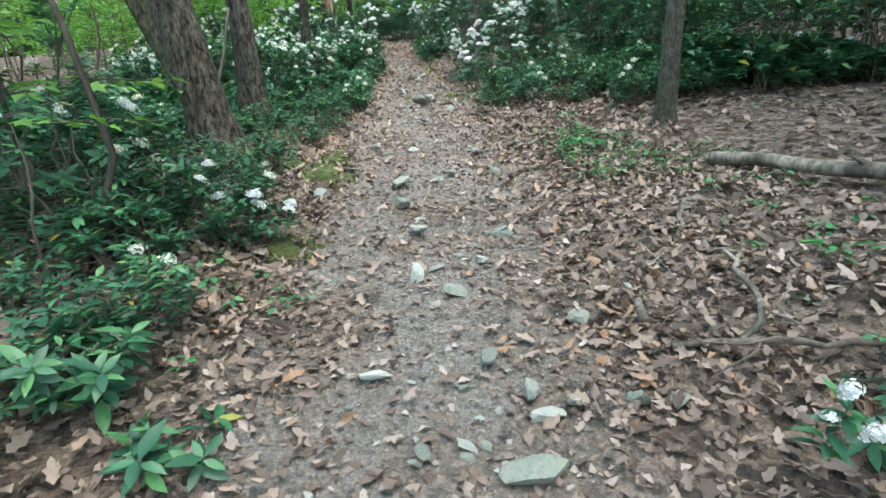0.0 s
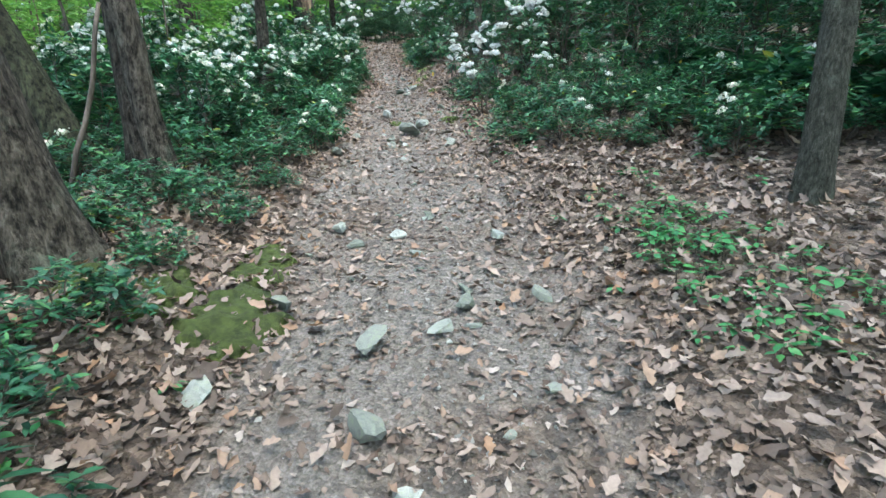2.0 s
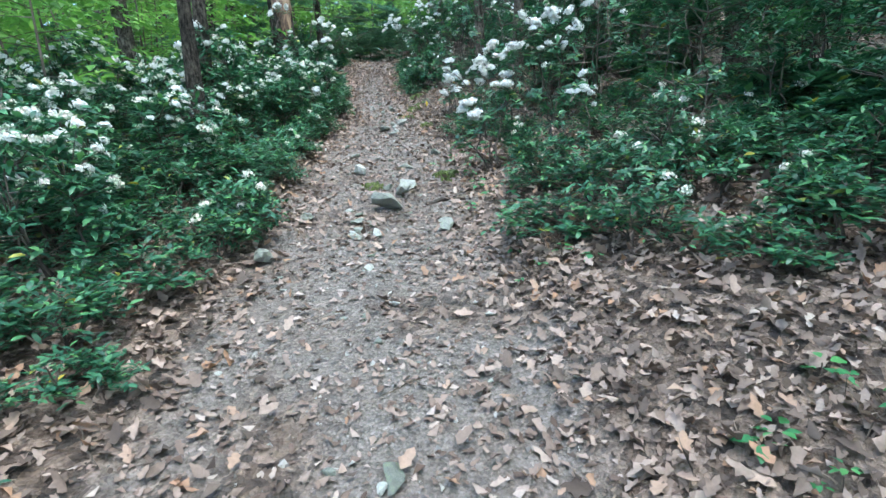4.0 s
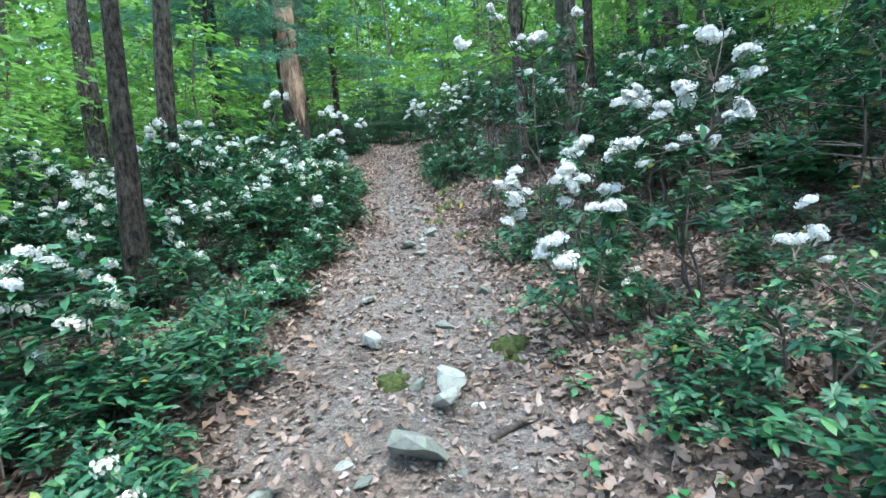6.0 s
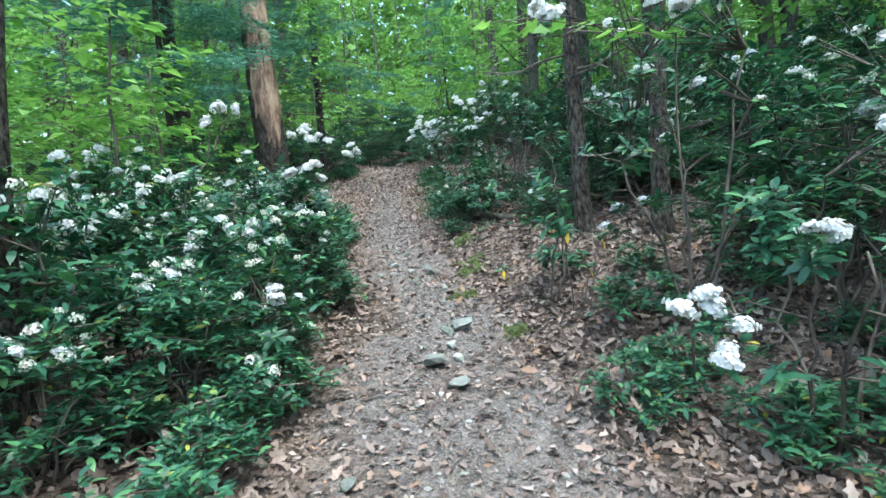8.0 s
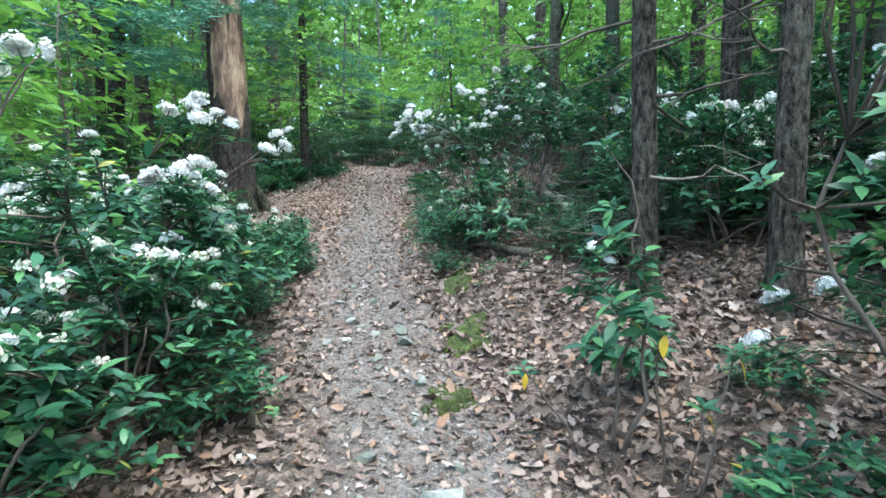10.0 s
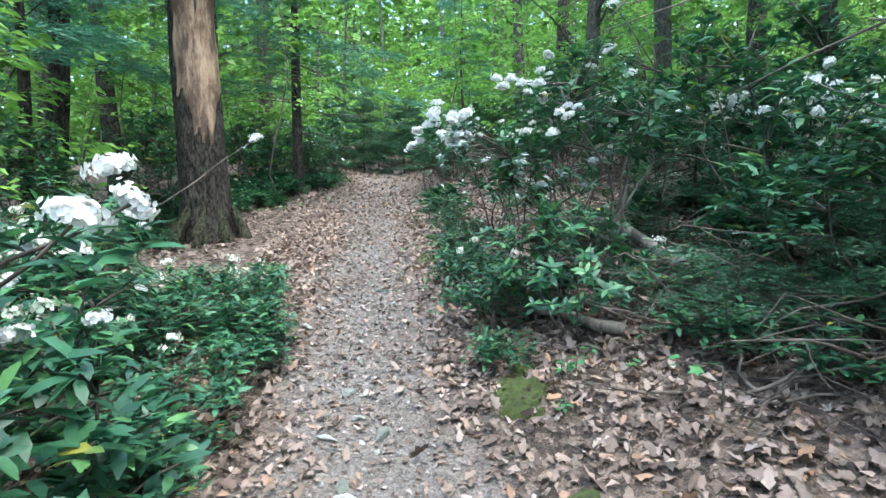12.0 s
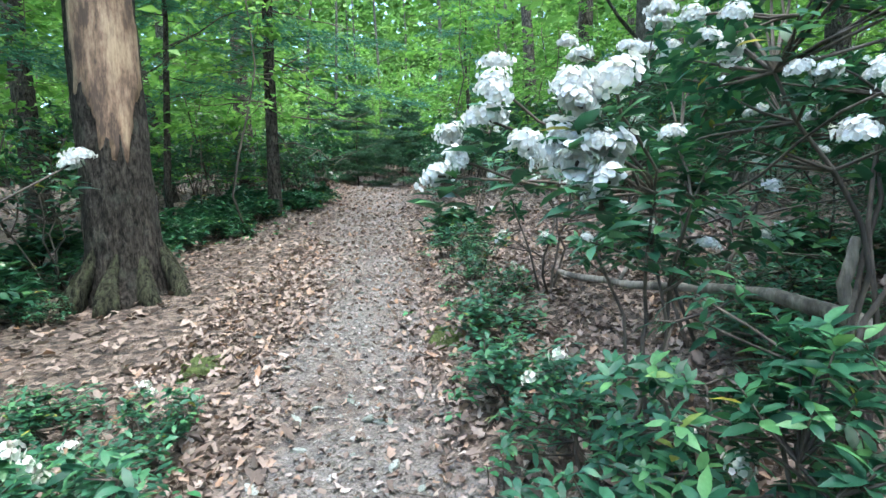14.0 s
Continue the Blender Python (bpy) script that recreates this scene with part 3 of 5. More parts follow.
ob, ln = tree(-2.1, 4.6, 13, 0.205, BARK, 11, "thick furrowed grey-brown trunk leaning away from the trail", (-0.24, 0.02), (7, 3.2, 500, 0.22), flare=1.7)
ob, ln = tree(-2.3, 6.1, 13, 0.115, BARK_DARK, 12, "twin-stemmed dark tree with a paler curved stem", (-0.05, 0.03), (7, 2.6, 420, 0.22), flare=1.9)
g2 = Geo()
tube(g2, [(0.2, -0.06, -0.25), (0.19, -0.06, 0.15), (0.13, -0.07, 0.6), (0.1, -0.07, 1.1), (0.03, -0.05, 1.7), (-0.03, 0.0, 2.4), (0.02, 0.1, 3.6), (0.1, 0.2, 6.5)], (0.15, 0.115, 0.095, 0.09, 0.085, 0.08, 0.07, 0.045), 14, 0.1)
part("side_stem", g2.mesh("side_stem", BARK), ob, "thinner pale brown curved side stem")
g2 = Geo()
tube(g2, crooked((-0.42, -0.3, -0.1), (-0.06, -0.12, 1.35), 8, 0.03, np.random.default_rng(4)), np.linspace(0.022, 0.015, 8), 6)
part("vine", g2.mesh("vine", TWIG), ob, "dark bare climbing vine stem")
tree(-2.95, 6.5, 11, 0.17, SNAG_FOOT, 27, "dark mossy trunk leaning far out over the slope", (-0.5, 0.1), (7, 2.6, 300, 0.22), flare=1.4)
ob, ln = tree(2.53, 5.22, 11, 0.105, BARK_SMOOTH, 13, "slim smooth grey-green trunk among fallen leaves", (0.02, 0.03), (6.5, 2.6, 420, 0.2), flare=1.35, rough=0.03)
dead_twigs(ob, ln, TWIG, 31, 1.2, 3.0, 4, 0.6)
# dark forked tree among the shrubs on the left
ob, ln = tree(-2.57, 10.6, 3.05, 0.125, BARK_DARK, 14, "dark rough forked tree rising from white-flowered shrubs", (0.0, 0.02), None, bend=0.01)
for k, (dx, dy) in enumerate(((-0.9, 0.2), (1.3, 0.5))):
    g2 = Geo()
    tube(g2, crooked((0.0, 0.06, 2.9), (dx, dy + 0.3, 5.5), 9, 0.03, np.random.default_rng(50 + k)), np.linspace(0.1, 0.04, 9), 10, 0.12)
    part("limb", g2.mesh("limb", BARK_DARK), ob)
cm, cs = crown_mesh(77, 5, 10, 2.4, 420, 0.22)
tagged(part("crown", cm, ob), kind="stuff")
tree(-3.0, 12.15, 13, 0.105, BARK, 15, "straight grey furrowed trunk behind flowering shrubs", (0.01, 0.02), (7, 2.4, 420, 0.22))
tree(-5.2, 14.4, 13, 0.16, BARK, 16, "grey-brown forest tree on the low side", (-0.05, 0.02), (6, 2.8, 420, 0.22))
tree(-6.6, 21.5, 14, 0.17, BARK_DARK, 17, "dark straight forest trunk", (0.03, 0.0), (6, 3.0, 900, 0.24))
thin_conifer, ln = ob, ln = tree(-4.05, 26.3, 13, 0.135, BARK_DARK, 18, "thin dark conifer trunk with bare dead branches beside the trail", (0.0, 0.0), None, bend=0.006)
dead_twigs(ob, ln, TWIG, 32, 1.4, 6.5, 26, 2.2, 0.02, -0.05)
ob, ln = tree(-6.1, 30.6, 14, 0.27, BARK, 19, "broad grey tree trunk beyond the trail bend", (-0.03, 0.0), (7, 3, 900, 0.25))
dead_twigs(ob, ln, TWIG, 33, 2, 6, 8, 2.0, 0.02)
tree(-8.3, 30.5, 13, 0.17, BARK_DARK, 20, "dark trunk leaning among green saplings", (-0.16, 0.0), (7, 3, 800, 0.25))
tree(-7.3, 24.5, 13, 0.2, BARK_DARK, 21, "leaning dark trunk low on the slope", (-0.14, 0.02), (7, 3, 800, 0.25))
ob, ln = tree(1.25, 15.2, 13, 0.098, BARK, 22, "upright brown trunk with shaggy bark and bare low branches", (0.0, 0.0), (7, 2.6, 420, 0.22), bend=0.006)
dead_twigs(ob, ln, TWIG, 34, 1.5, 3.2, 9, 1.6, 0.016)
ob, ln = tree(1.95, 14.6, 13, 0.1, BARK, 23, "shaggy-barked brown trunk on the bank", (0.02, 0.0), (7, 2.6, 420, 0.22))
dead_twigs(ob, ln, TWIG, 35, 1.5, 3.4, 6, 1.4, 0.014)
tree(4.0, 23.8, 14, 0.2, BARK_SMOOTH, 24, "pale grey trunk on the wooded bank", (0.0, 0.0), (7, 3, 900, 0.24))
tree(6.4, 22.5, 14, 0.17, BARK, 25, "brown trunk on the wooded bank", (0.0, 0.0), (7, 3, 900, 0.24))
tree(2.9, 16.9, 12, 0.11, BARK_DARK, 26, "dark trunk among shrubs on the bank", (0.02, 0.0), (7, 2.6, 800, 0.24))

# the barkless snag
snag = thing("dead_snag", "dead tree trunk with bark peeled to bare orange wood", "tree", at=(-4.13, 21.3, ground(-4.13, 21.3) - 0.02))
me, ln = trunk_mesh(7.5, 0.36, 0.27, BARK_DARK, 61, (-0.045, 0.0), 1.45, sides=36, rings=70, bend=0.008, rough=0.09)
part("trunk", me, snag, "dark furrowed bark on the lower trunk")


for k in range(9):
    a = k * 0.7
    g2 = Geo()
    rr = 0.40 + 0.03 * math.cos(a * 4)
    tube(g2, crooked((rr * 1.5 * math.cos(a), rr * 1.5 * math.sin(a), -0.15), (rr * 0.85 * math.cos(a + 0.1), rr * 0.85 * math.sin(a + 0.1), 0.55 + 0.15 * math.sin(k * 2.3)), 7, 0.03, np.random.default_rng(80 + k)), (0.09, 0.11, 0.1, 0.085, 0.07, 0.05, 0.02), 8, 0.2, seed=k)
    part("root_flare", g2.mesh("root_flare", SNAG_FOOT), snag, "mossy dark root flare")


def bare_face(line, z0, z1, a0, a1, radius, seed):
    n, m = 40, 26
    zs, a = np.linspace(z0, z1, n), np.linspace(a0, a1, m)
    A, Z = np.meshgrid(a, zs)
    cut = 0.5 * bumps(A * 2, Z, 0.35, seed)
    low = np.clip((Z - z0 - 0.5 - 0.45 * np.sin(A * 2.6 + 1.0) - cut * 0.5) / 0.08, 0, 1)
    side = np.clip(np.minimum(A - a0 - 0.12 * bumps(Z, Z, 0.4, seed + 3) - 0.15, a1 - A - 0.12 * bumps(Z, Z, 0.4, seed + 5) - 0.15) / 0.05, 0, 1)
    r = 0.36 + (0.27 - 0.36) * (Z / 7.5) ** 0.8
    r = r * 0.985 + (0.03 + 0.008 * bumps(A * 6, Z * 1.5, 0.4, seed)) * np.minimum(low, side) - 0.07 * (1 - np.minimum(low, side))
    cx, cy = np.interp(Z, line[:, 2], line[:, 0]), np.interp(Z, line[:, 2], line[:, 1])
    k = (np.arange(n - 1)[:, None] * m + np.arange(m - 1)[None, :]).ravel()
    g = Geo()
    g.add(np.stack([cx + r * np.cos(A), cy + r * np.sin(A), Z], -1), np.stack([k, k + 1, k + m + 1, k + m], -1).tolist())
    return g.mesh("bare_wood", BARE)


part("bare_wood", bare_face(ln, 1.25, 5.6, -2.35, 0.25, 0.36, 5), snag, "peeled orange-tan bare wood")

# ---------------------------------------------------------------- laurel shrubs
def whorl_mesh(seed, leaves, length, mat, steps=3, rise=0.35, name="leaf_whorl"):
    r = np.random.default_rng(seed)
    a = np.arange(leaves) * 2.4 + r.uniform(0, 0.5, leaves)
    d = np.stack([np.cos(a), np.sin(a), rise + r.normal(0, 0.28, leaves)], -1)
    g = Geo()
    tv, faces = leaf_template(length, length * 0.37, 0.25, 0.25, steps)
    g.many(tv, faces, bases(d, r.normal(0, 0.25, leaves)) * r.uniform(0.7, 1.15, leaves)[:, None, None], np.stack([0 * a, 0 * a, -0.012 * np.arange(leaves) * length * 6], -1))
    return g.mesh(name, mat)


def bloom_geo(seed, radius, florets, petal=0.013):
    """A domed head of small five-sided cups."""
    r = np.random.default_rng(seed)
    k = np.arange(florets) + 0.5
    ph, th = np.arccos(1 - 1.15 * k / florets), k * 2.39996
    d = np.stack([np.sin(ph) * np.cos(th), np.sin(ph) * np.sin(th), np.cos(ph) * 0.8], -1)
    a = np.arange(5) * 2 * math.pi / 5
    tv = [(0, 0, 0)] + [(1.1 * math.cos(t), 0.5, 1.1 * math.sin(t)) for t in a]
    faces = [(0, 1 + i, 1 + (i + 1) % 5) for i in range(5)]
    g = Geo()
    lumps = 1 + 0.16 * np.sin(3 * th + seed) + 0.12 * np.sin(5 * ph + seed)
    g.many(np.array(tv), faces, bases(d + r.normal(0, 0.28, d.shape), r.uniform(0, 6, florets)) * (petal * r.uniform(0.7, 1.2, florets))[:, None, None], d * radius * (r.uniform(0.72, 1.15, florets) * lumps)[:, None] * r.uniform(0.9, 1.15, 3))
    inner = florets // 3
    g.many(np.array(tv), faces, bases(d[::3][:inner], r.uniform(0, 6, inner)) * (petal * 1.3), d[::3][:inner] * radius * 0.55)
    return g


WHORLS = [whorl_mesh(i, 9, 0.095, LAUREL) for i in range(4)]
BIG_WHORLS = [whorl_mesh(20 + i, 9, 0.15, LAUREL) for i in range(3)]
BLOOMS = [bloom_geo(i, 0.046 + 0.006 * i, 80, 0.0112).mesh("flower_head", PETAL) for i in range(3)]
SMALL_BLOOMS = [bloom_geo(9 + i, 0.04, 26, 0.0095).mesh("flower_head", BUD) for i in range(2)]


LIGHT_BLOOMS = [bloom_geo(30 + i, 0.044, 36, 0.0125).mesh("flower_head", PETAL) for i in range(2)]
LIGHT_BUDS = [bloom_geo(40 + i, 0.042, 20, 0.011).mesh("flower_head", BUD) for i in range(2)]


def shrub_frame(seed, height, spread, tips, stems=4, base_clear=0.3):
    """Crooked stems and the twig ends on an uneven dome; offsets from the base."""
    r = np.random.default_rng(seed)
    g = Geo()
    mains = []
    for s in range(stems):
        a = r.uniform(0, 6.28)
        e = (spread * 0.5 * math.cos(a), spread * 0.5 * math.sin(a), height * r.uniform(0.6, 0.85))
        p = crooked((0.06 * math.cos(a), 0.06 * math.sin(a), -0.06), e, 8, 0.06, r)
        tube(g, p, np.linspace(0.011, 0.005, 8) * (0.8 + 0.25 * height), 5)
        mains.append(p)
    mains = np.concatenate(mains)
    a = r.uniform(0, 6.28, tips)
    u = r.uniform(base_clear, 1, tips)
    rr = spread * np.sqrt(np.clip(1.1 - u ** 2.2, 0.05, 1)) * r.uniform(0.45, 1.1, tips)
    ends = np.stack([rr * np.cos(a), rr * np.sin(a), height * u * r.uniform(0.9, 1.08, tips)], -1)
    ups = []
    for e in ends:
        near = mains[np.argmin(((mains - e) ** 2).sum(1) + 2.0 * np.maximum(0, mains[:, 2] - e[2]))]
        p = crooked(near, e, 3, 0.08, r)
        tube(g, p, np.linspace(0.006, 0.003, 3) * (0.7 + 0.4 * height), 3, cap=False)
        ups.append((e - near) / (np.linalg.norm(e - near) + 1e-6))
    return g, ends, np.array(ups)


def turned(up, spin, scale):
    """A turn that carries +z to a direction between up and the vertical."""
    d = Vector(up) * 0.6 + Vector((0, 0, 0.8))
    return d.to_track_quat("Z", "Y").to_matrix().to_4x4() @ Matrix.Rotation(spin, 4, "Z") @ Matrix.Scale(scale, 4)


def laurel(x, y, height, spread, tips, seed, label, blooms=(), random_blooms=0, whorls=None, leaf_scale=1.0, small=0, z=None, stems=4, group="laurel shrubs", clear=0.3, bloom_scale=1.0):
    """A near shrub: stems, each whorl of leaves and each flower head a part. blooms: places of flower heads from the base."""
    r = np.random.default_rng(seed + 900)
    whorls = whorls or WHORLS
    ob = thing("laurel_shrub", label, "shrub", group, at=(x, y, ground(x, y) if z is None else z))
    g, ends, ups = shrub_frame(seed, height, spread, tips, stems, clear)
    for b in blooms:
        e = np.array(b)
        s = ends[np.argmin(((ends - e) ** 2).sum(1))] if len(ends) else np.zeros(3)
        tube(g, crooked(s, e, 5, 0.05, r), np.linspace(0.006, 0.004, 5), 5, cap=False)
    tagged(part("branchwork", g.mesh("branchwork", TWIG), ob, "dark crooked stems"), kind="stuff")
    picks = set(r.choice(len(ends), min(len(ends), random_blooms + small), replace=False).tolist()) if random_blooms + small else set()
    count = 0
    for i, (e, u) in enumerate(zip(ends, ups)):
        w = part("leaf_whorl", whorls[r.integers(0, len(whorls))], ob)
        w.matrix_basis = Matrix.Translation(e) @ turned(u, r.uniform(0, 6), leaf_scale * r.uniform(0.75, 1.2))
        if r.random() < 0.6:
            w = part("leaf_whorl", whorls[r.integers(0, len(whorls))], ob)
            w.matrix_basis = Matrix.Translation(e - u * 0.09 * leaf_scale) @ turned(u, r.uniform(0, 6), leaf_scale * r.uniform(0.8, 1.2))
        if i in picks:
            data = BLOOMS[r.integers(0, 3)] if count < random_blooms else SMALL_BLOOMS[r.integers(0, 2)]
            b = part("flower_head", data, ob, "white flower head" if count < random_blooms else "pale unopened buds")
            b.matrix_basis = Matrix.Translation(e + u * 0.03) @ turned(u, r.uniform(0, 6), r.uniform(0.55, 0.95))
            count += 1
    for b in blooms:
        for k in range(r.integers(1, 4)):
            f = part("flower_head", BLOOMS[r.integers(0, 3)], ob, "white flower head")
            o = np.array(b) + (r.normal(0, 0.05, 3) if k else 0)
            f.matrix_basis = Matrix.Translation(o) @ turned(r.normal(0, 0.5, 3), r.uniform(0, 6), bloom_scale * r.uniform(0.75, 1.15))
        w = part("leaf_whorl", whorls[r.integers(0, len(whorls))], ob)
        w.matrix_basis = Matrix.Translation(np.array(b) - (0, 0, 0.05)) @ turned((0, 0, 1), r.uniform(0, 6), leaf_scale)
    return ob


def joined_laurel(seed, height, spread, tips, blooms, label, group, leaf_scale=1.0, mat=None, clear=0.25, small_share=0.55, fine=True):
    """A shrub seen from farther off: stems, foliage, flowers."""
    r = np.random.default_rng(seed + 500)
    ob = thing("laurel_shrub", label, "shrub", group)
    g, ends, ups = shrub_frame(seed, height, spread, tips, 5, clear)
    tagged(part("branchwork", g.mesh("branchwork", TWIG), ob), kind="stuff")
    f = Geo()
    tv, faces = oval(0.1 * leaf_scale, 0.036 * leaf_scale) if fine else blade(0.13 * leaf_scale, 0.06 * leaf_scale)
    n = 8
    e = np.repeat(np.concatenate([ends, ends - ups * 0.12]), n, 0)
    a = r.uniform(0, 6.28, len(e))
    d = np.stack([np.cos(a), np.sin(a), r.normal(0.3, 0.35, len(e))], -1)
    f.many(tv, faces, bases(d, r.normal(0, 0.3, len(e))) * r.uniform(0.7, 1.25, len(e))[:, None, None], e + r.normal(0, 0.02, e.shape))
    tagged(part("foliage", f.mesh("foliage", mat or LAUREL), ob), kind="stuff")
    order = np.argsort(-(ends[:, 2] / height + r.normal(0, 0.16, len(ends))))
    for i in order[:blooms]:
        b = part("flower_head", (LIGHT_BUDS if r.random() < small_share else LIGHT_BLOOMS)[r.integers(0, 2)], ob, "white flower head")
        b.matrix_basis = Matrix.Translation(ends[i] + ups[i] * 0.04) @ turned(ups[i], r.uniform(0, 6), r.uniform(0.65, 1.05))
    return ob


def placed_at(x, y, r, smin, smax):
    s = r.uniform(smin, smax)
    return Matrix.Translation((x, y, ground(x, y))) @ Matrix.Rotation(r.uniform(0, 6.28), 4, "Z") @ Matrix.Diagonal((s, s, s * r.uniform(0.85, 1.15), 1))


def spread_copies(protos, places, r, smin=0.8, smax=1.25, near=10000, rest="", rest_label="", category="", rest_protos=None):
    """The first place of each kind takes the built one, the rest take copies; past the nearest few, the far ones are one joined mass."""
    places = sorted(places, key=lambda p: sum(trail_gap(p[0], min(p[1], 22))) + 2 * max(0, p[1] - 22))
    used = set()
    for x, y in places[:near]:
        k = int(r.integers(0, len(protos)))
        if len(used) < len(protos) and k in used:
            k = min(set(range(len(protos))) - used)
        m = placed_at(x, y, r, smin, smax)
        if k in used:
            copy_thing(protos[k], m)
        else:
            protos[k].matrix_basis = m
            used.add(k)
    if places[near:]:
        packs = []
        for p in rest_protos or protos:
            pieces = []
            for c in p.children:
                me = c.data
                v = np.empty(len(me.vertices) * 3)
                me.vertices.foreach_get("co", v)
                v = np.c_[v.reshape(-1, 3), np.ones(len(me.vertices))] @ np.array(c.matrix_basis).T
                pieces.append((v, [tuple(q.vertices) for q in me.polygons], me.materials[0]))
            packs.append(pieces)
        mats, verts, faces, index, n = [], [], [], [], 0
        for x, y in places[near:]:
            m = np.array(placed_at(x, y, r, smin, smax))
            for v, f, mat in packs[int(r.integers(0, len(packs)))]:
                if mat not in mats:
                    mats.append(mat)
                verts.append((v @ m.T)[:, :3])
                faces.extend([tuple(i + n for i in q) for q in f])
                index.extend([mats.index(mat)] * len(f))
                n += len(v)
        for p in rest_protos or ():
            for c in (*p.children, p):
                bpy.data.objects.remove(c)
        me = bpy.data.meshes.new(rest)
        me.from_pydata(np.concatenate(verts).tolist(), [], faces)
        for mat in mats:
            me.materials.append(mat)
        me.polygons.foreach_set("material_index", index)
        me.polygons.foreach_set("use_smooth", np.full(len(faces), True))
        tagged(new(rest, me), rest_label, category, kind="stuff")


def field(r, x0, x1, y0, y1, gap, ok, tries=4000):
    out = []
    for _ in range(tries):
        x, y = r.uniform(x0, x1), r.uniform(y0, y1)
        if ok(x, y) and all((x - a) ** 2 + (y - b) ** 2 > gap * gap for a, b in out):
            out.append((x, y))
    return out


def trail_gap(x, y):
    r, l = off_trail(x, y)
    return float(r), float(l)


fr = np.random.default_rng(3)
med = [joined_laurel(100 + i, 0.95, 0.55, 70, b, lab, "laurel thicket") for i, (b, lab) in enumerate((
    (24, "dark green laurel shrub covered in white flower heads"), (14, "dark green laurel shrub with some white flowers"), (2, "dark green leafy laurel shrub"), (32, "laurel shrub thick with pale flower heads")))]
left = field(fr, -5.5, -0.9, 8.6, 17.6, 0.62, lambda x, y: (y < 15.6 or x < -3.4) and trail_gap(x, y)[1] > 0.62 + 1.3 * max(0, 11.9 - y) and (x + 2.57) ** 2 + (y - 10.6) ** 2 > 0.1)
right = field(fr, 1.9, 4.4, 15.4, 19.5, 0.95, lambda x, y: (x - 1.2) ** 2 + (y - 17.9) ** 2 > 1.0)
left += field(fr, -4.8, -1.9, 7.0, 9.4, 0.85, lambda x, y: trail_gap(x, y)[1] > 0.9)
spread_copies(med, left + right, fr, 0.8, 1.25)
low = [joined_laurel(120 + i, 0.42, 0.42, 40, b, lab, "low laurel", 0.76, clear=0.2) for i, (b, lab) in enumerate((
    (0, "low dark green laurel sprouts on the leaf litter"), (2, "low leafy laurel with a few pale buds"), (0, "low spreading laurel foliage")))]
lowp = field(fr, -4.8, -0.9, 4.6, 9.4, 0.42, lambda x, y: trail_gap(x, y)[1] > 0.3 + 0.25 * max(0, 6.5 - y) and (x + 2.1) ** 2 + (y - 4.6) ** 2 > 0.12)
lowp += field(fr, 0.9, 5.5, 6.0, 8.9, 0.6, lambda x, y: trail_gap(x, y)[0] > 0.4 + 0.75 * max(0, 7.6 - y))
lowp += field(fr, 0.9, 4.5, 8.9, 11.0, 0.95, lambda x, y: trail_gap(x, y)[0] > 0.7)
lowp += field(fr, -3.0, -1.0, 8, 17, 0.62, lambda x, y: 0.28 < trail_gap(x, y)[1] < 0.6)
lowp += field(fr, -4.2, -1.3, 9.4, 11.9, 0.62, lambda x, y: trail_gap(x, y)[1] > 0.5)
lowp += field(fr, -0.5, 2.0, 11.5, 24, 0.6, lambda x, y: 0.4 < trail_gap(x, y)[0] < 1.0 and not 12.4 < y < 16.6)
lowp += field(fr, -5.8, -3.6, 17.5, 29, 0.5, lambda x, y: not bool(opening(x, np.float64(y))) and trail_gap(x, y)[1] > 0.6 and (x + 4.13) ** 2 + (y - 21.3) ** 2 > 0.5)
lowp += field(fr, -3.2, -1.6, 16.6, 18.6, 0.4, lambda x, y: trail_gap(x, y)[1] > 0.35)
lowp += field(fr, -4.5, -1.2, -0.5, 4.4, 0.5, lambda x, y: (x + 2.1) ** 2 + (y - 4.6) ** 2 > 0.12)
low_far = [joined_laurel(130 + i, 0.42, 0.45, 26, 1, "low laurel", "low laurel", 1.1, clear=0.2, fine=False) for i in range(3)]
lowp += field(fr, 0.9, 3.6, 11.4, 14.4, 0.62, lambda x, y: x > 0.55 + 0.5 * abs(y - 12.4) and (x - 0.48) ** 2 + (y - 13.75) ** 2 > 0.2)
lowp += field(fr, 0.9, 3.9, 15.6, 19.5, 0.5, lambda x, y: (x - 1.2) ** 2 + (y - 17.9) ** 2 > 0.4)
lowp += field(fr, -3.2, -1.85, 15.6, 17.4, 0.85, lambda x, y: True)
lowp += field(fr, 2.2, 5.2, 5.8, 8.9, 0.55, lambda x, y: (x - 2.53) ** 2 + (y - 5.22) ** 2 > 0.5)
spread_copies(low, lowp, fr, 0.7, 1.2, 190, "low_thicket", "low laurel cover farther from the trail", "shrubs", low_far)
tall = [joined_laurel(140 + i, 1.75, 0.85, 95, b, lab, "tall laurels", 1.1, clear=0.4) for i, (b, lab) in enumerate((
    (10, "tall leggy laurel with scattered white flowers"), (0, "tall dark laurel with bare lower stems"), (18, "tall laurel with many white flower heads")))]
tallp = field(fr, 1.6, 7, 11.6, 26, 1.3, lambda x, y: trail_gap(x, y)[0] > 1.9 and (x - 1.25) ** 2 + (y - 15.2) ** 2 > 0.5 and (x - 1.85) ** 2 + (y - 14.5) ** 2 > 0.5)
tallp += field(fr, 3.0, 8, 7.5, 11.6, 1.1, lambda x, y: True)
tallp += field(fr, -8, -4.4, 15, 22, 2.0, lambda x, y: not bool(opening(x, np.float64(y))))
tallp += field(fr, -9, 4, 27.5, 38, 1.25, lambda x, y: sum(trail_gap(x, y)) > 0.7)
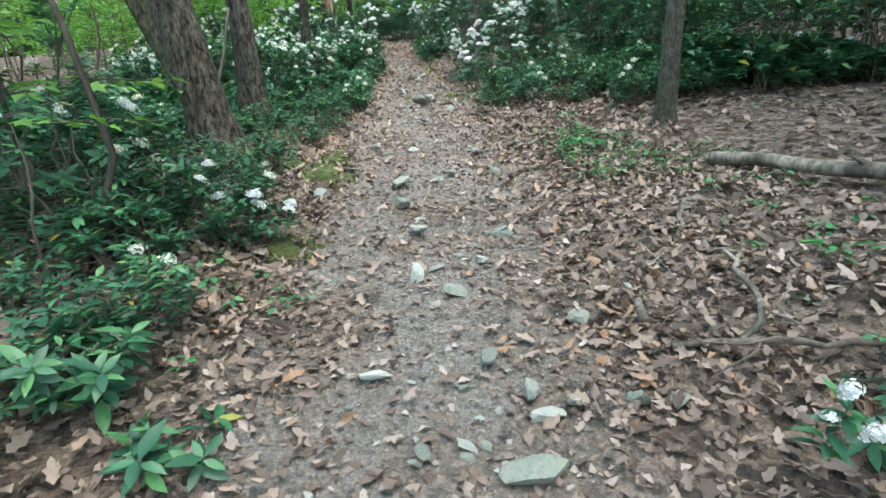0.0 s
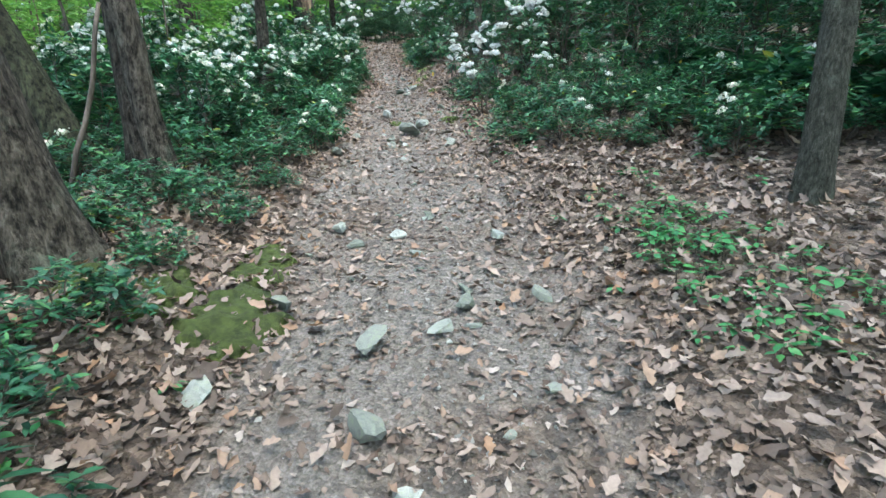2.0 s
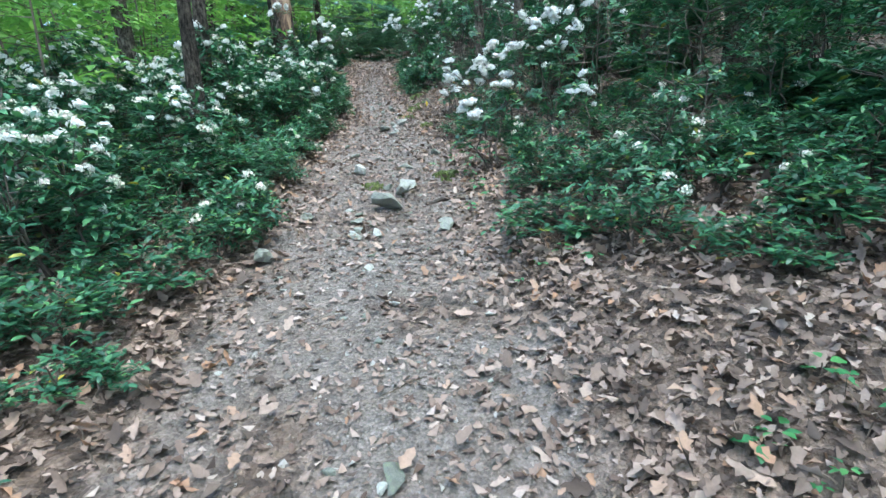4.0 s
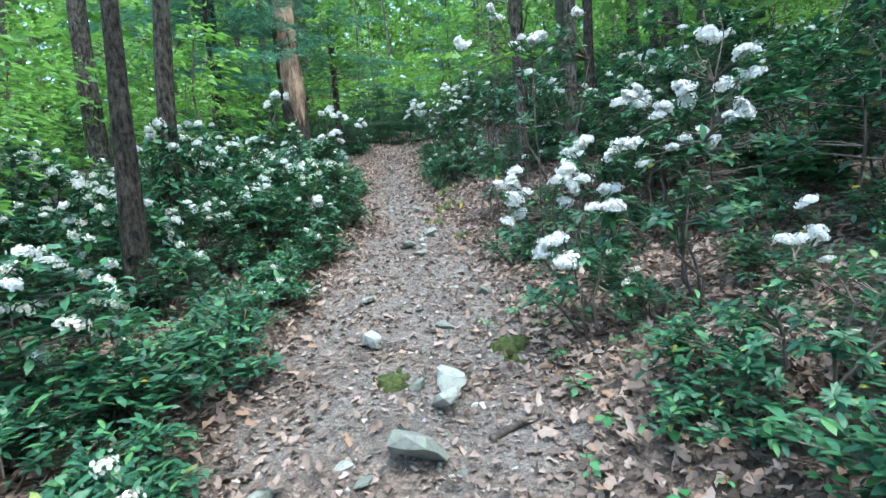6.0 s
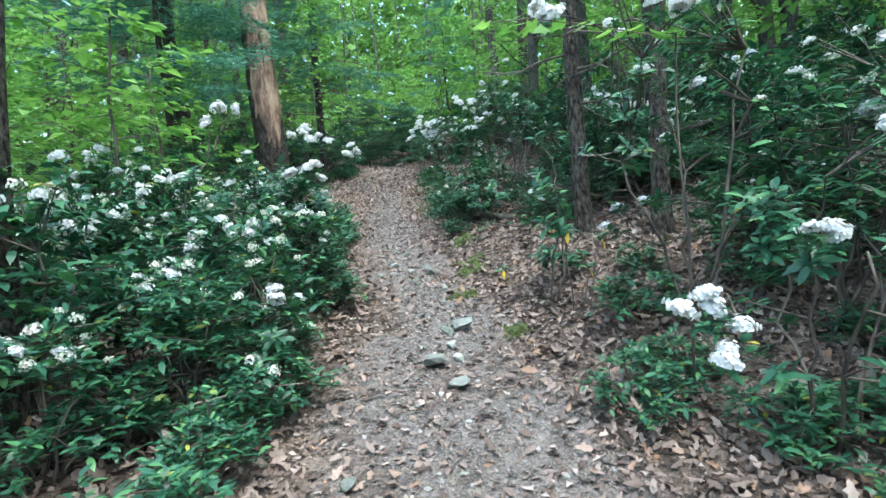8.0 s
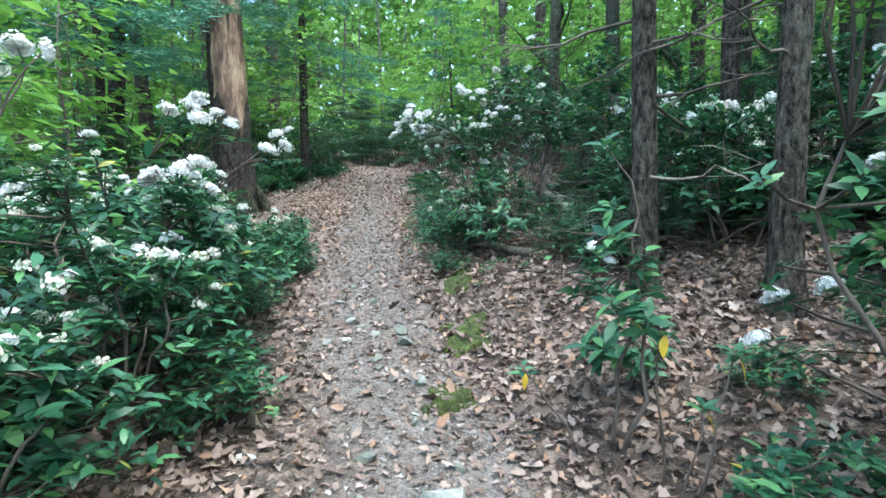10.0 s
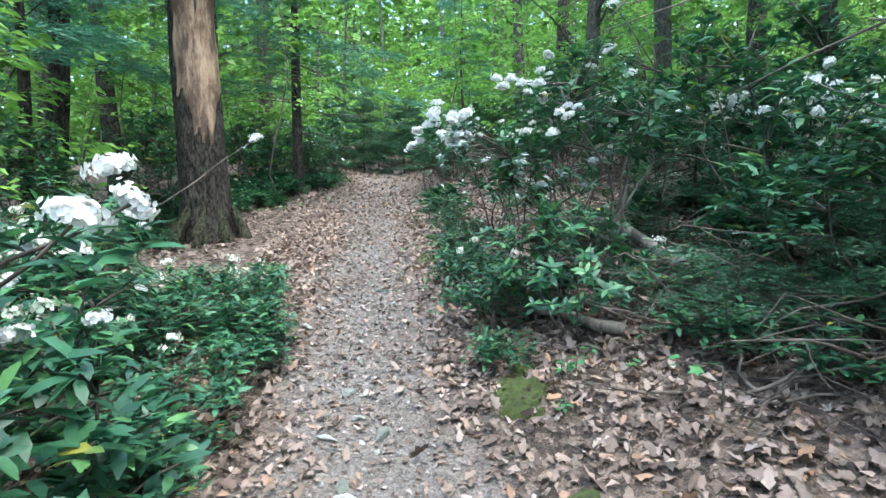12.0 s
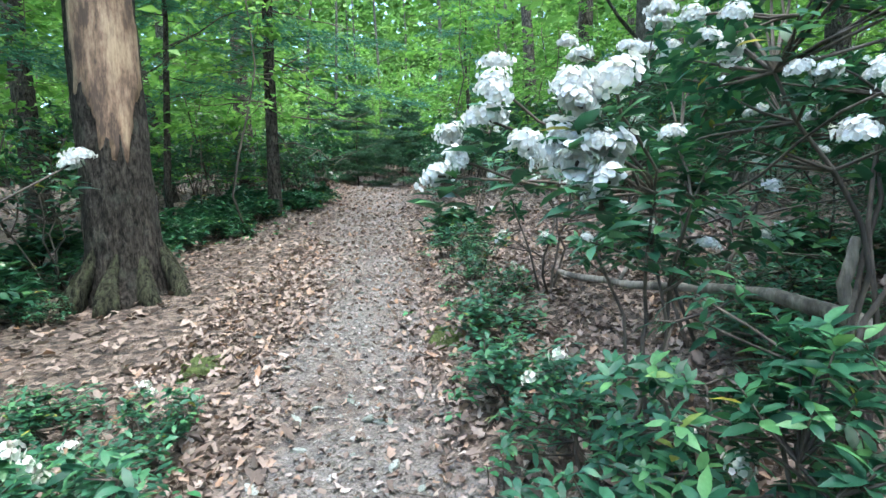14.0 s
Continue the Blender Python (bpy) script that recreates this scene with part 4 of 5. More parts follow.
tallp += field(fr, -9, 3, 38.5, 42, 1.0, lambda x, y: True)
tallp += field(fr, 3.5, 6.5, 5.4, 7.6, 1.1, lambda x, y: True)
tall_far = [joined_laurel(150 + i, 1.75, 0.85, 66, 6 * i, "tall laurel", "tall laurels", 1.25, clear=0.3, fine=False) for i in range(3)]
spread_copies(tall, tallp, fr, 0.75, 1.2, 70, "laurel_thicket", "distant thicket of tall flowering laurels", "shrubs", tall_far)

# ---------------------------------------------------------------- the woods round about
def forest_proto(seed, height, r0, bark, label, crown):
    ob, _ = tree(0, 0, height, r0, bark, seed, label, (np.random.default_rng(seed).normal(0, 0.03), 0.0), crown, sides=10, rings=14)
    return ob


woods = [forest_proto(200, 14, 0.14, BARK_SMOOTH, "tall grey forest tree with a light green crown", (2.6, 3.2, 1000, 0.26)),
         forest_proto(201, 15, 0.18, BARK, "tall brown forest tree with a light green crown", (5, 3.6, 900, 0.26)),
         forest_proto(202, 12, 0.1, BARK_SMOOTH, "slender grey forest tree with spreading green crown", (2.0, 3.0, 900, 0.25)),
         forest_proto(203, 13, 0.12, BARK_SMOOTH, "slim forest tree with low green branches", (2.5, 3.2, 900, 0.25))]


def clear_of_walk(x, y):
    r, l = off_trail(x, y)
    return r + l > 3.2


wr = np.random.default_rng(17)
woodp = field(wr, -26, 26, 20, 62, 3.9, lambda x, y: clear_of_walk(x, y) or y > 42, 1500)
# Flanking trees: sparse on the left to let light in, dense right for shade.
woodp += field(wr, -22, -9, -6, 20, 6.0, lambda x, y: True, 300) + field(wr, 5.5, 18, -6, 22, 2.7, lambda x, y: True, 600)
# Trees out of view behind the start, and along the right bank, added for shade.
woodp += field(wr, -6, 6, -18, -4, 3.0, lambda x, y: True, 300)
woodp += [(-4.9, -0.5), (4.6, -1.0), (4.9, 2.2), (5.6, 5.6), (-3.2, -2.6), (2.6, -3.4), (5.4, 9.3), (5.2, 13.0), (5.0, 17.0), (0.2, -5.0), (5.8, 20.4)]
spread_copies(woods, woodp, wr, 0.8, 1.2, 90, "woodland", "forest trees farther off", "trees")


def sapling_proto(seed, height, spread, count, label, size=0.13):
    """A thin stem with flat layers of broad light green leaves."""
    r = np.random.default_rng(seed)
    ob = thing("sapling", label, "sapling", "understory saplings")
    g = Geo()
    stem = crooked((0, 0, -0.1), (r.normal(0, 0.15), r.normal(0, 0.15), height), 9, 0.02, r)
    tube(g, stem, np.linspace(0.022, 0.006, 9), 6)
    f = Geo()
    k = 16
    for i in range(k):
        z = height * (0.25 + 0.75 * (i + r.random()) / k)
        s = np.array([np.interp(z, stem[:, 2], stem[:, 0]), np.interp(z, stem[:, 2], stem[:, 1]), z])
        a = i * 2.4 + r.normal(0, 0.3)
        ln = spread * (1.15 - 0.65 * z / height) * r.uniform(0.6, 1.1)
        e = s + (ln * math.cos(a), ln * math.sin(a), 0.15 * ln)
        p = crooked(s, e, 6, 0.03, r)
        tube(g, p[::2], np.linspace(0.008, 0.002, 3), 3, cap=False)
        n = count // k
        t = r.uniform(0.2, 1.05, n)
        q = s + (e - s) * t[:, None] + r.normal(0, 1, (n, 3)) * (0.12 * ln, 0.12 * ln, 0.03)
        b = a + r.choice([-1, 1], n) * r.uniform(0.3, 1.1, n)
        d = np.stack([np.cos(b), np.sin(b), r.normal(-0.12, 0.15, n)], -1)
        f.many(*blade(1, 0.64), bases(d, r.normal(0, 0.3, n)) * (size * r.uniform(0.6, 1.2, n))[:, None, None], q)
    tagged(part("branchwork", g.mesh("branchwork", TWIG), ob), kind="stuff")
    tagged(part("foliage", f.mesh("foliage", UNDERSTORY), ob), kind="stuff")
    return ob


saps = [sapling_proto(300 + i, h, s, c, lab, sz) for i, (h, s, c, lab, sz) in enumerate((
    (3.6, 1.5, 420, "young maple with flat layers of bright green leaves", 0.15), (2.4, 1.1, 300, "young sapling with light green leaves", 0.13), (5.2, 1.9, 620, "tall thin sapling with bright green leaves", 0.17)))]
sapp = field(wr, -18, 16, 24, 48, 1.6, lambda x, y: sum(trail_gap(x, y)) > (1.4 if y < 36 else -1), 2500)
sapp += field(wr, -11, -4.9, 11.5, 20, 1.25, lambda x, y: True, 500) + field(wr, -16, -5.2, 6, 24, 2.0, lambda x, y: True, 500) + field(wr, 5.5, 16, 9, 24, 2.0, lambda x, y: True, 400)
sapp += [(-2.0, 2.3), (-2.7, 2.9), (-3.0, 1.6), (-3.6, 9.6), (-4.4, 15.2), (-4.6, 9.0)]
spread_copies(saps, sapp, wr, 0.7, 1.3, 75, "sapling_thicket", "distant thicket of bright green saplings", "saplings")

# far woods: a deep belt of leaves that closes the view
fw = Geo()
n = 80000
a = wr.uniform(-0.15, math.pi + 0.15, n)
rad = wr.uniform(48, 70, n)
x, y = rad * np.cos(a) * 0.9, 8 + rad * np.sin(a)
z = ground_z(x, y, False) + 24 * wr.random(n) ** 1.3
b = wr.uniform(0, 6.28, n)
fw.many(*blade(1, 0.75), bases(np.stack([np.cos(b), np.sin(b), wr.normal(-0.2, 0.3, n)], -1), wr.normal(0, 0.5, n)) * wr.uniform(0.7, 1.5, n)[:, None, None], np.stack([x, y, z], -1))
tagged(new("far_woods", fw.mesh("far_woods", CANOPY)), "distant green woods closing the view", "woods", kind="stuff")

# ---------------------------------------------------------------- flowering laurels by the trail
def placed_laurel(x, y, height, spread, tips, seed, label, world_blooms, **kw):
    z = ground(x, y)
    return laurel(x, y, height, spread, tips, seed, label, blooms=[(a - x, b - y, c - z) for a, b, c in world_blooms], **kw)


placed_laurel(0.85, 9.95, 0.9, 0.42, 22, 401, "laurel with clustered white flower heads over leaf litter", [(0.37, 9.76, 2.89), (0.39, 9.76, 2.78), (0.33, 9.74, 2.66), (0.42, 9.78, 2.71), (0.66, 9.78, 2.9), (0.75, 9.78, 2.94), (0.82, 9.8, 2.89), (0.71, 9.76, 2.75), (1.01, 9.75, 2.82), (0.98, 9.7, 2.72), (0.49, 9.5, 2.46), (0.6, 9.5, 2.4), (0.55, 9.52, 2.53), (0.8, 9.9, 3.08)], bloom_scale=0.92)
placed_laurel(1.6, 9.85, 1.25, 0.5, 26, 402, "laurel with a rising row of large white flower heads", [(1.04, 9.69, 3.08), (1.14, 9.7, 3.08), (0.98, 9.68, 3.02), (1.23, 9.6, 3.22), (1.3, 9.6, 3.03), (1.38, 9.6, 3.07), (1.49, 9.6, 3.1), (1.58, 9.37, 3.21), (1.61, 9.37, 3.17), (1.54, 9.4, 3.16), (1.56, 9.5, 3.35), (1.69, 9.5, 3.54), (1.53, 9.6, 3.63), (1.73, 9.5, 3.4), (1.18, 9.9, 3.4), (1.49, 9.8, 3.32)], bloom_scale=0.85)
placed_laurel(1.45, 8.65, 0.6, 0.45, 60, 430, "leafy dark laurel with one white flower spray", [(1.35, 8.66, 2.54), (1.41, 8.66, 2.54), (1.49, 8.68, 2.55)], bloom_scale=0.6, clear=0.15, leaf_scale=0.62)
placed_laurel(1.5, 7.75, 0.42, 0.42, 50, 431, "low dense dark laurel bush beside the trail", [], clear=0.15, leaf_scale=0.6)
placed_laurel(2.1, 8.3, 0.8, 0.55, 56, 432, "dense dark laurel bush on the bank", [], small=3, clear=0.15, leaf_scale=0.65)
placed_laurel(1.3, 11.5, 1.2, 0.6, 34, 403, "leggy laurel with a few white flower heads", [(0.52, 11.04, 2.99), (0.54, 11.04, 2.94), (0.64, 11.02, 2.86), (0.56, 10.98, 2.79), (1.05, 11.2, 3.2), (1.13, 11.2, 3.19), (1.57, 11.4, 3.62), (1.75, 11.4, 3.7), (1.84, 11.4, 3.68)], bloom_scale=0.9)
placed_laurel(2.5, 11.6, 1.9, 0.9, 50, 404, "tall laurel with white flower heads on the bank", [(2.82, 12.0, 4.31), (3.2, 12.0, 4.18), (2.98, 12.0, 3.8), (2.36, 12.0, 4.08), (1.98, 12.0, 3.78)], random_blooms=6)
placed_laurel(1.3, 12.7, 2.3, 0.8, 60, 405, "tall spreading laurel full of white flowers", [(0.54, 12.0, 4.79), (0.22, 12.0, 4.43), (0.6, 12.1, 4.72), (0.96, 12.0, 4.45), (1.05, 12.1, 4.5), (0.85, 12.1, 4.5), (1.42, 12.0, 4.67)], random_blooms=10)
placed_laurel(2.6, 12.6, 2.1, 0.9, 50, 406, "tall laurel with white flower heads among trunks", [], random_blooms=12)
placed_laurel(-2.35, 13.9, 1.55, 0.7, 60, 407, "laurel shrub topped with white flower heads", [(-2.35, 13.83, 4.53), (-2.2, 13.8, 4.5), (-2.5, 13.9, 4.45)], random_blooms=7, small=12)
placed_laurel(-1.75, 12.5, 0.85, 0.5, 40, 408, "dense laurel at the trail edge with pale flowers", [(-1.5, 12.3, 2.95)], random_blooms=1, small=7)
placed_laurel(-1.95, 14.35, 1.25, 0.5, 56, 409, "laurel shrub crowned with large white flower heads", [(-1.82, 14.2, 4.31), (-1.63, 14.15, 4.25), (-1.56, 14.2, 4.29), (-1.63, 13.95, 3.96), (-1.78, 13.95, 3.94), (-1.53, 14.0, 3.86), (-1.31, 14.3, 4.1), (-1.22, 14.32, 4.13), (-1.72, 14.25, 4.34), (-1.48, 14.2, 4.23)], small=8, leaf_scale=1.1, bloom_scale=0.85)
placed_laurel(-2.75, 16.5, 1.25, 0.5, 40, 410, "laurel shrub with white flower heads beside the opening", [(-2.12, 17.6, 4.82)], random_blooms=3, small=4, bloom_scale=0.85)
placed_laurel(-2.2, 13.3, 0.7, 0.5, 40, 411, "low leafy laurel at the trail edge", [], small=5, whorls=BIG_WHORLS, leaf_scale=0.85)
placed_laurel(0.1, 17.9, 1.5, 0.5, 40, 412, "arching laurel with large white flower heads over the trail", [(-0.63, 17.13, 4.94), (-0.66, 17.12, 4.84), (-0.79, 17.15, 4.69), (-0.74, 17.15, 4.74), (-0.58, 16.95, 4.73), (-0.5, 16.78, 4.79), (-0.42, 16.78, 4.84), (-0.47, 16.76, 4.7), (-0.45, 16.76, 4.62), (-0.51, 16.76, 4.66), (0.3, 16.9, 4.85)], random_blooms=4, bloom_scale=0.85, leaf_scale=1.1, clear=0.62)
placed_laurel(0.85, 17.75, 2.15, 0.8, 64, 413, "tall laurel with dark drooping leaves and white flowers", [(0.2, 17.4, 5.22), (0.1, 17.4, 5.14), (0.5, 17.4, 5.02), (0.06, 17.4, 5.22)], random_blooms=7, leaf_scale=1.15, bloom_scale=0.8, clear=0.6)
placed_laurel(0.85, 18.9, 1.9, 0.9, 70, 414, "laurel thick with white flower heads", [(0.47, 18.6, 5.68), (0.36, 18.6, 5.54), (0.56, 18.6, 5.54), (1.1, 18.4, 5.33), (0.76, 18.2, 5.08), (1.17, 18.2, 5.14), (0.09, 18.8, 5.57), (0.09, 18.2, 4.93), (2.16, 18.4, 5.23)], random_blooms=14, small=12)
placed_laurel(0.2, 20.4, 1.5, 0.8, 60, 415, "laurel thick with white flower heads near the bend", [], random_blooms=24, small=8)
placed_laurel(-0.2, 24.5, 1.7, 0.8, 50, 416, "laurel with pale flowers near the bend", [], random_blooms=14, small=8)
placed_laurel(-3.9, 28.6, 1.5, 0.8, 50, 417, "rounded laurel beside the bend of the trail", [], random_blooms=4, small=10)
placed_laurel(0.12, 17.3, 1.0, 0.45, 70, 418, "dense leafy laurel crowding the trail edge", [], whorls=BIG_WHORLS, leaf_scale=0.58, clear=0.15)
placed_laurel(0.48, 13.75, 1.45, 0.28, 12, 419, "young large-leaved laurel with one white flower head", [(0.36, 13.62, 3.55)], whorls=BIG_WHORLS, leaf_scale=0.8, stems=2, clear=0.5, bloom_scale=0.4)
placed_laurel(0.75, 14.3, 0.6, 0.3, 9, 420, "small large-leaved laurel sprout on leaf litter", [], whorls=BIG_WHORLS, leaf_scale=0.9, stems=2)
placed_laurel(0.35, 16.95, 0.95, 0.5, 74, 429, "broad-leaved dark green laurel bush in front of a fallen limb", [], whorls=BIG_WHORLS, leaf_scale=0.62, clear=0.25)
placed_laurel(-1.3, 1.2, 0.3, 0.3, 9, 421, "low glossy laurel sprout on brown leaves", [], whorls=BIG_WHORLS, leaf_scale=0.8, stems=3)
placed_laurel(-0.85, 1.0, 0.16, 0.2, 6, 422, "small glossy laurel sprout on brown leaves", [], whorls=BIG_WHORLS, leaf_scale=0.7, stems=2)
placed_laurel(-1.3, 2.9, 0.4, 0.4, 18, 423, "low laurel with three white flower heads", [(-1.44, 2.7, 1.0), (-1.1, 2.7, 0.9), (-0.91, 2.7, 0.8)], small=4, bloom_scale=0.7)
placed_laurel(-2.3, 2.6, 1.1, 0.7, 46, 424, "tangled leafy shrub with a few white flowers", [], random_blooms=5, small=5)
placed_laurel(-3.0, 3.4, 1.5, 0.8, 46, 425, "tall leafy shrub with a few white flowers", [], random_blooms=6, small=4)
placed_laurel(-1.3, 7.9, 0.3, 0.3, 14, 426, "low laurel with a white flower head", [(-1.35, 8.35, 1.75)])
placed_laurel(-1.55, 10.8, 0.35, 0.35, 18, 427, "low laurel with pale buds at the trail edge", [], small=7)
placed_laurel(1.7, 0.9, 0.35, 0.35, 14, 428, "low laurel with white flowers beside leaf litter", [(1.22, 0.8, 0.53), (1.17, 0.8, 0.45)], bloom_scale=0.55)

# ---------------------------------------------------------------- low seedlings
def seedling_proto(seed, leaves, length, height):
    r = np.random.default_rng(seed)
    ob = thing("seedling", "small bright green seedling in the leaf litter", "seedling", "seedlings")
    g, f = Geo(), Geo()
    a = np.arange(leaves) * 6.28 / leaves + r.normal(0, 0.3, leaves)
    d = np.stack([np.cos(a), np.sin(a), r.normal(0.05, 0.15, leaves)], -1)
    hz = height * r.uniform(0.6, 1.1, leaves)
    tv, faces = leaf_template(length, length * 0.55, 0.2, 0.2, 3)
    f.many(tv, faces, bases(d, r.normal(0, 0.2, leaves)) * r.uniform(0.7, 1.15, leaves)[:, None, None], np.stack([0.02 * np.cos(a), 0.02 * np.sin(a), hz], -1))
    tube(g, [(0, 0, -0.02), (0.004, 0, height * 0.5), (0, 0.004, height)], (0.003, 0.0025, 0.002), 4)
    part("stem", g.mesh("stem", TWIG), ob)
    part("foliage", f.mesh("foliage", SEEDLING), ob)
    return ob


seeds = [seedling_proto(500 + i, k, ln, h) for i, (k, ln, h) in enumerate(((5, 0.08, 0.1), (7, 0.07, 0.14), (4, 0.1, 0.08), (6, 0.06, 0.07)))]


def disc(r, x, y, sx, sy, n):
    return [(x + r.normal(0, sx), y + r.normal(0, sy)) for _ in range(n)]


sp = disc(wr, 1.5, 4.6, 0.2, 0.4, 90) + disc(wr, 1.9, 4.0, 0.22, 0.3, 40) + disc(wr, 1.45, 5.1, 0.14, 0.35, 34) + disc(wr, -1.5, 3.4, 0.25, 0.4, 30) + disc(wr, -1.2, 2.2, 0.25, 0.4, 18)
sp += disc(wr, 2.3, 2.2, 0.3, 0.5, 22) + disc(wr, 2.5, 3.3, 0.3, 0.4, 10) + disc(wr, 0.55, 10.2, 0.2, 0.5, 16) + disc(wr, 0.9, 8.6, 0.2, 0.8, 22) + disc(wr, 0.35, 16.4, 0.15, 0.3, 8)
sp += disc(wr, -2.4, 17.9, 0.3, 0.3, 20) + disc(wr, -0.55, 18.6, 0.12, 0.6, 14) + disc(wr, -0.75, 21.5, 0.15, 0.8, 20) + disc(wr, -3.9, 24.6, 0.3, 0.5, 24) + disc(wr, 2.8, 6.4, 0.8, 0.6, 16)
spread_copies(seeds, sp, wr, 0.65, 1.2)

# ---------------------------------------------------------------- conifers
def needle_spray(f, g, r, s, e, width, count, length):
    """A flat drooping spray of fine needles along a branch."""
    p = crooked(s, e, 6, 0.02, r)
    p[:, 2] -= 0.08 * np.linalg.norm(np.array(e) - s) * np.linspace(0, 1, 6) ** 2
    tube(g, p, np.linspace(0.009, 0.002, 6), 4, cap=False)
    t = r.uniform(0.15, 1, count)
    q = np.stack([np.interp(t, np.linspace(0, 1, 6), p[:, k]) for k in range(3)], -1)
    axis = (p[-1] - p[0]) / np.linalg.norm(p[-1] - p[0])
    side = np.cross(axis, (0, 0, 1))
    q = q + side * (r.normal(0, width, count) * (1.1 - 0.7 * t))[:, None] + np.stack([0 * t, 0 * t, r.normal(0, 0.025, count)], -1)
    d = axis * 0.7 + side * r.choice([-1, 1], count)[:, None] * 0.8 + r.normal(0, 0.3, (count, 3))
    f.many(np.array([(-0.5, 0, 0), (0.5, 0, 0), (0, 1, 0)], float) * (0.15, 1, 1), [(0, 1, 2)], bases(d, r.uniform(0, 3, count)) * (length * r.uniform(0.7, 1.3, count))[:, None, None], q)


def conifer(x, y, height, reach, z0, branches, needles, length, seed, label, r0=0.05, width=0.16, mat=None):
    r = np.random.default_rng(seed)
    ob = thing("conifer", label, "conifer", "conifers", at=(x, y, ground(x, y)))
    g = Geo()
    tube(g, crooked((0, 0, -0.1), (0, 0, height), 10, 0.006, r), np.linspace(r0, 0.01, 10), 10, 0.08)
    part("trunk", g.mesh("trunk", BARK_DARK), ob)
    boughs(ob, r, height, reach, z0, branches, needles, length, width, mat or (HEMLOCK if length < 0.06 or height < 4 else NEEDLE))
    return ob


def boughs(ob, r, height, reach, z0, branches, needles, length, width, mat):
    g, f = Geo(), Geo()
    for i in range(branches):
        z = z0 + (height - z0) * (i + r.random()) / branches
        a = i * 2.4 + r.normal(0, 0.3)
        ln = reach * (1.1 - 0.6 * (z - z0) / (height - z0 + 0.1)) * r.uniform(0.6, 1.1)
        needle_spray(f, g, r, np.array((0, 0, z)), np.array((ln * math.cos(a), ln * math.sin(a), z + r.uniform(-0.25, 0.35) * ln)), width, needles, length)
    tagged(part("branchwork", g.mesh("branchwork", BARK_DARK), ob), kind="stuff")
    tagged(part("needles", f.mesh("needles", mat), ob), kind="stuff")


boughs(thin_conifer, np.random.default_rng(640), 9.0, 2.8, 2.7, 38, 800, 0.12, 0.3, NEEDLE)
conifer(-5.9, 20.0, 8.5, 3.5, 2.4, 58, 1000, 0.12, 601, "soft blue-green pine with long drooping boughs", 0.09, 0.34)
conifer(-5.6, 25.2, 8.5, 2.1, 2.2, 34, 460, 0.11, 603, "young pine with soft drooping sprays", 0.07, 0.22)
conifer(0.4, 33.0, 7.5, 2.3, 2.6, 30, 420, 0.11, 604, "young pine with sprays over the trail bend", 0.07, 0.22)
conifer(2.1, 18.7, 0.9, 0.8, 0.1, 22, 260, 0.04, 605, "low dark hemlock with fine needles sprawling by the trail", 0.02, 0.12)
conifer(1.95, 17.0, 0.85, 0.75, 0.15, 24, 260, 0.04, 606, "dark hemlock brush on the bank", 0.02, 0.12)
conifer(1.2, 16.4, 0.55, 0.75, 0.08, 18, 235, 0.04, 607, "low hemlock brush beside the leaf litter", 0.015, 0.12)
conifer(1.9, 13.0, 1.4, 1.0, 0.3, 20, 235, 0.04, 608, "dark hemlock under the trunks", 0.02, 0.12)
conifer(1.7, 15.9, 0.7, 0.6, 0.1, 20, 235, 0.04, 612, "dark hemlock brush below a trunk", 0.02, 0.12)
conifer(-1.9, 34.6, 2.8, 1.7, 0.1, 40, 700, 0.1, 609, "dark conifer closing the trail bend", 0.03, 0.2)
conifer(-3.6, 35.0, 3.2, 1.7, 0.1, 40, 700, 0.1, 610, "dark conifer beyond the trail bend", 0.03, 0.2)
conifer(-5.0, 35.6, 3.0, 1.7, 0.1, 40, 700, 0.1, 611, "dark conifer beside the trail bend", 0.03, 0.2)

# ---------------------------------------------------------------- fallen wood
def fallen(name, label, a, b, r0, r1, mat, seed, lift=0.0, sides=9, crook=0.02, stubs=0):
    r = np.random.default_rng(seed)
    a3, b3 = (a[0], a[1], ground(*a) + r0 * 0.7 + lift), (b[0], b[1], ground(*b) + r1 * 0.7 + lift)
    ob = thing(name, label, "fallen wood", at=a3)
    p = crooked((0, 0, 0), np.array(b3) - a3, 12, crook, r)
    g = Geo()
    tube(g, p, np.linspace(r0, r1, 12) * (1 + r.normal(0, 0.06, 12)), sides, 0.12)
    part("stem", g.mesh("stem", mat), ob)
    for k in range(stubs):
        i = r.integers(1, 11)
        e = p[i] + r.normal(0, 1, 3) * (0.3, 0.3, 0.12) + (0, 0, 0.08)
        s = Geo()
        tube(s, crooked(p[i], e, 5, 0.06, r), np.linspace(r1 * 0.5, 0.003, 5), 5)
        part("side_branch", s.mesh("side_branch", mat), ob)
    return ob


fallen("fallen_log", "weathered grey log with a pale broken end on leaves", (2.3, 3.75), (3.5, 1.6), 0.052, 0.062, DEADWOOD, 701, 0.03, 14, 0.012, 3)
fallen("dead_branch", "crooked grey dead branch lying on leaf litter", (1.0, 1.75), (1.85, 3.0), 0.022, 0.014, DEADWOOD, 702, 0.03, 7, 0.05, 6)
fallen("dead_branch", "thin forked dead branch on leaf litter", (1.35, 1.55), (2.1, 2.75), 0.018, 0.012, DEADWOOD, 703, 0.02, 6, 0.05, 5)
fallen("dead_branch", "brown dead stick on leaf litter", (1.05, 1.55), (1.95, 1.35), 0.018, 0.013, TWIG, 704, 0.02, 6, 0.03, 2)


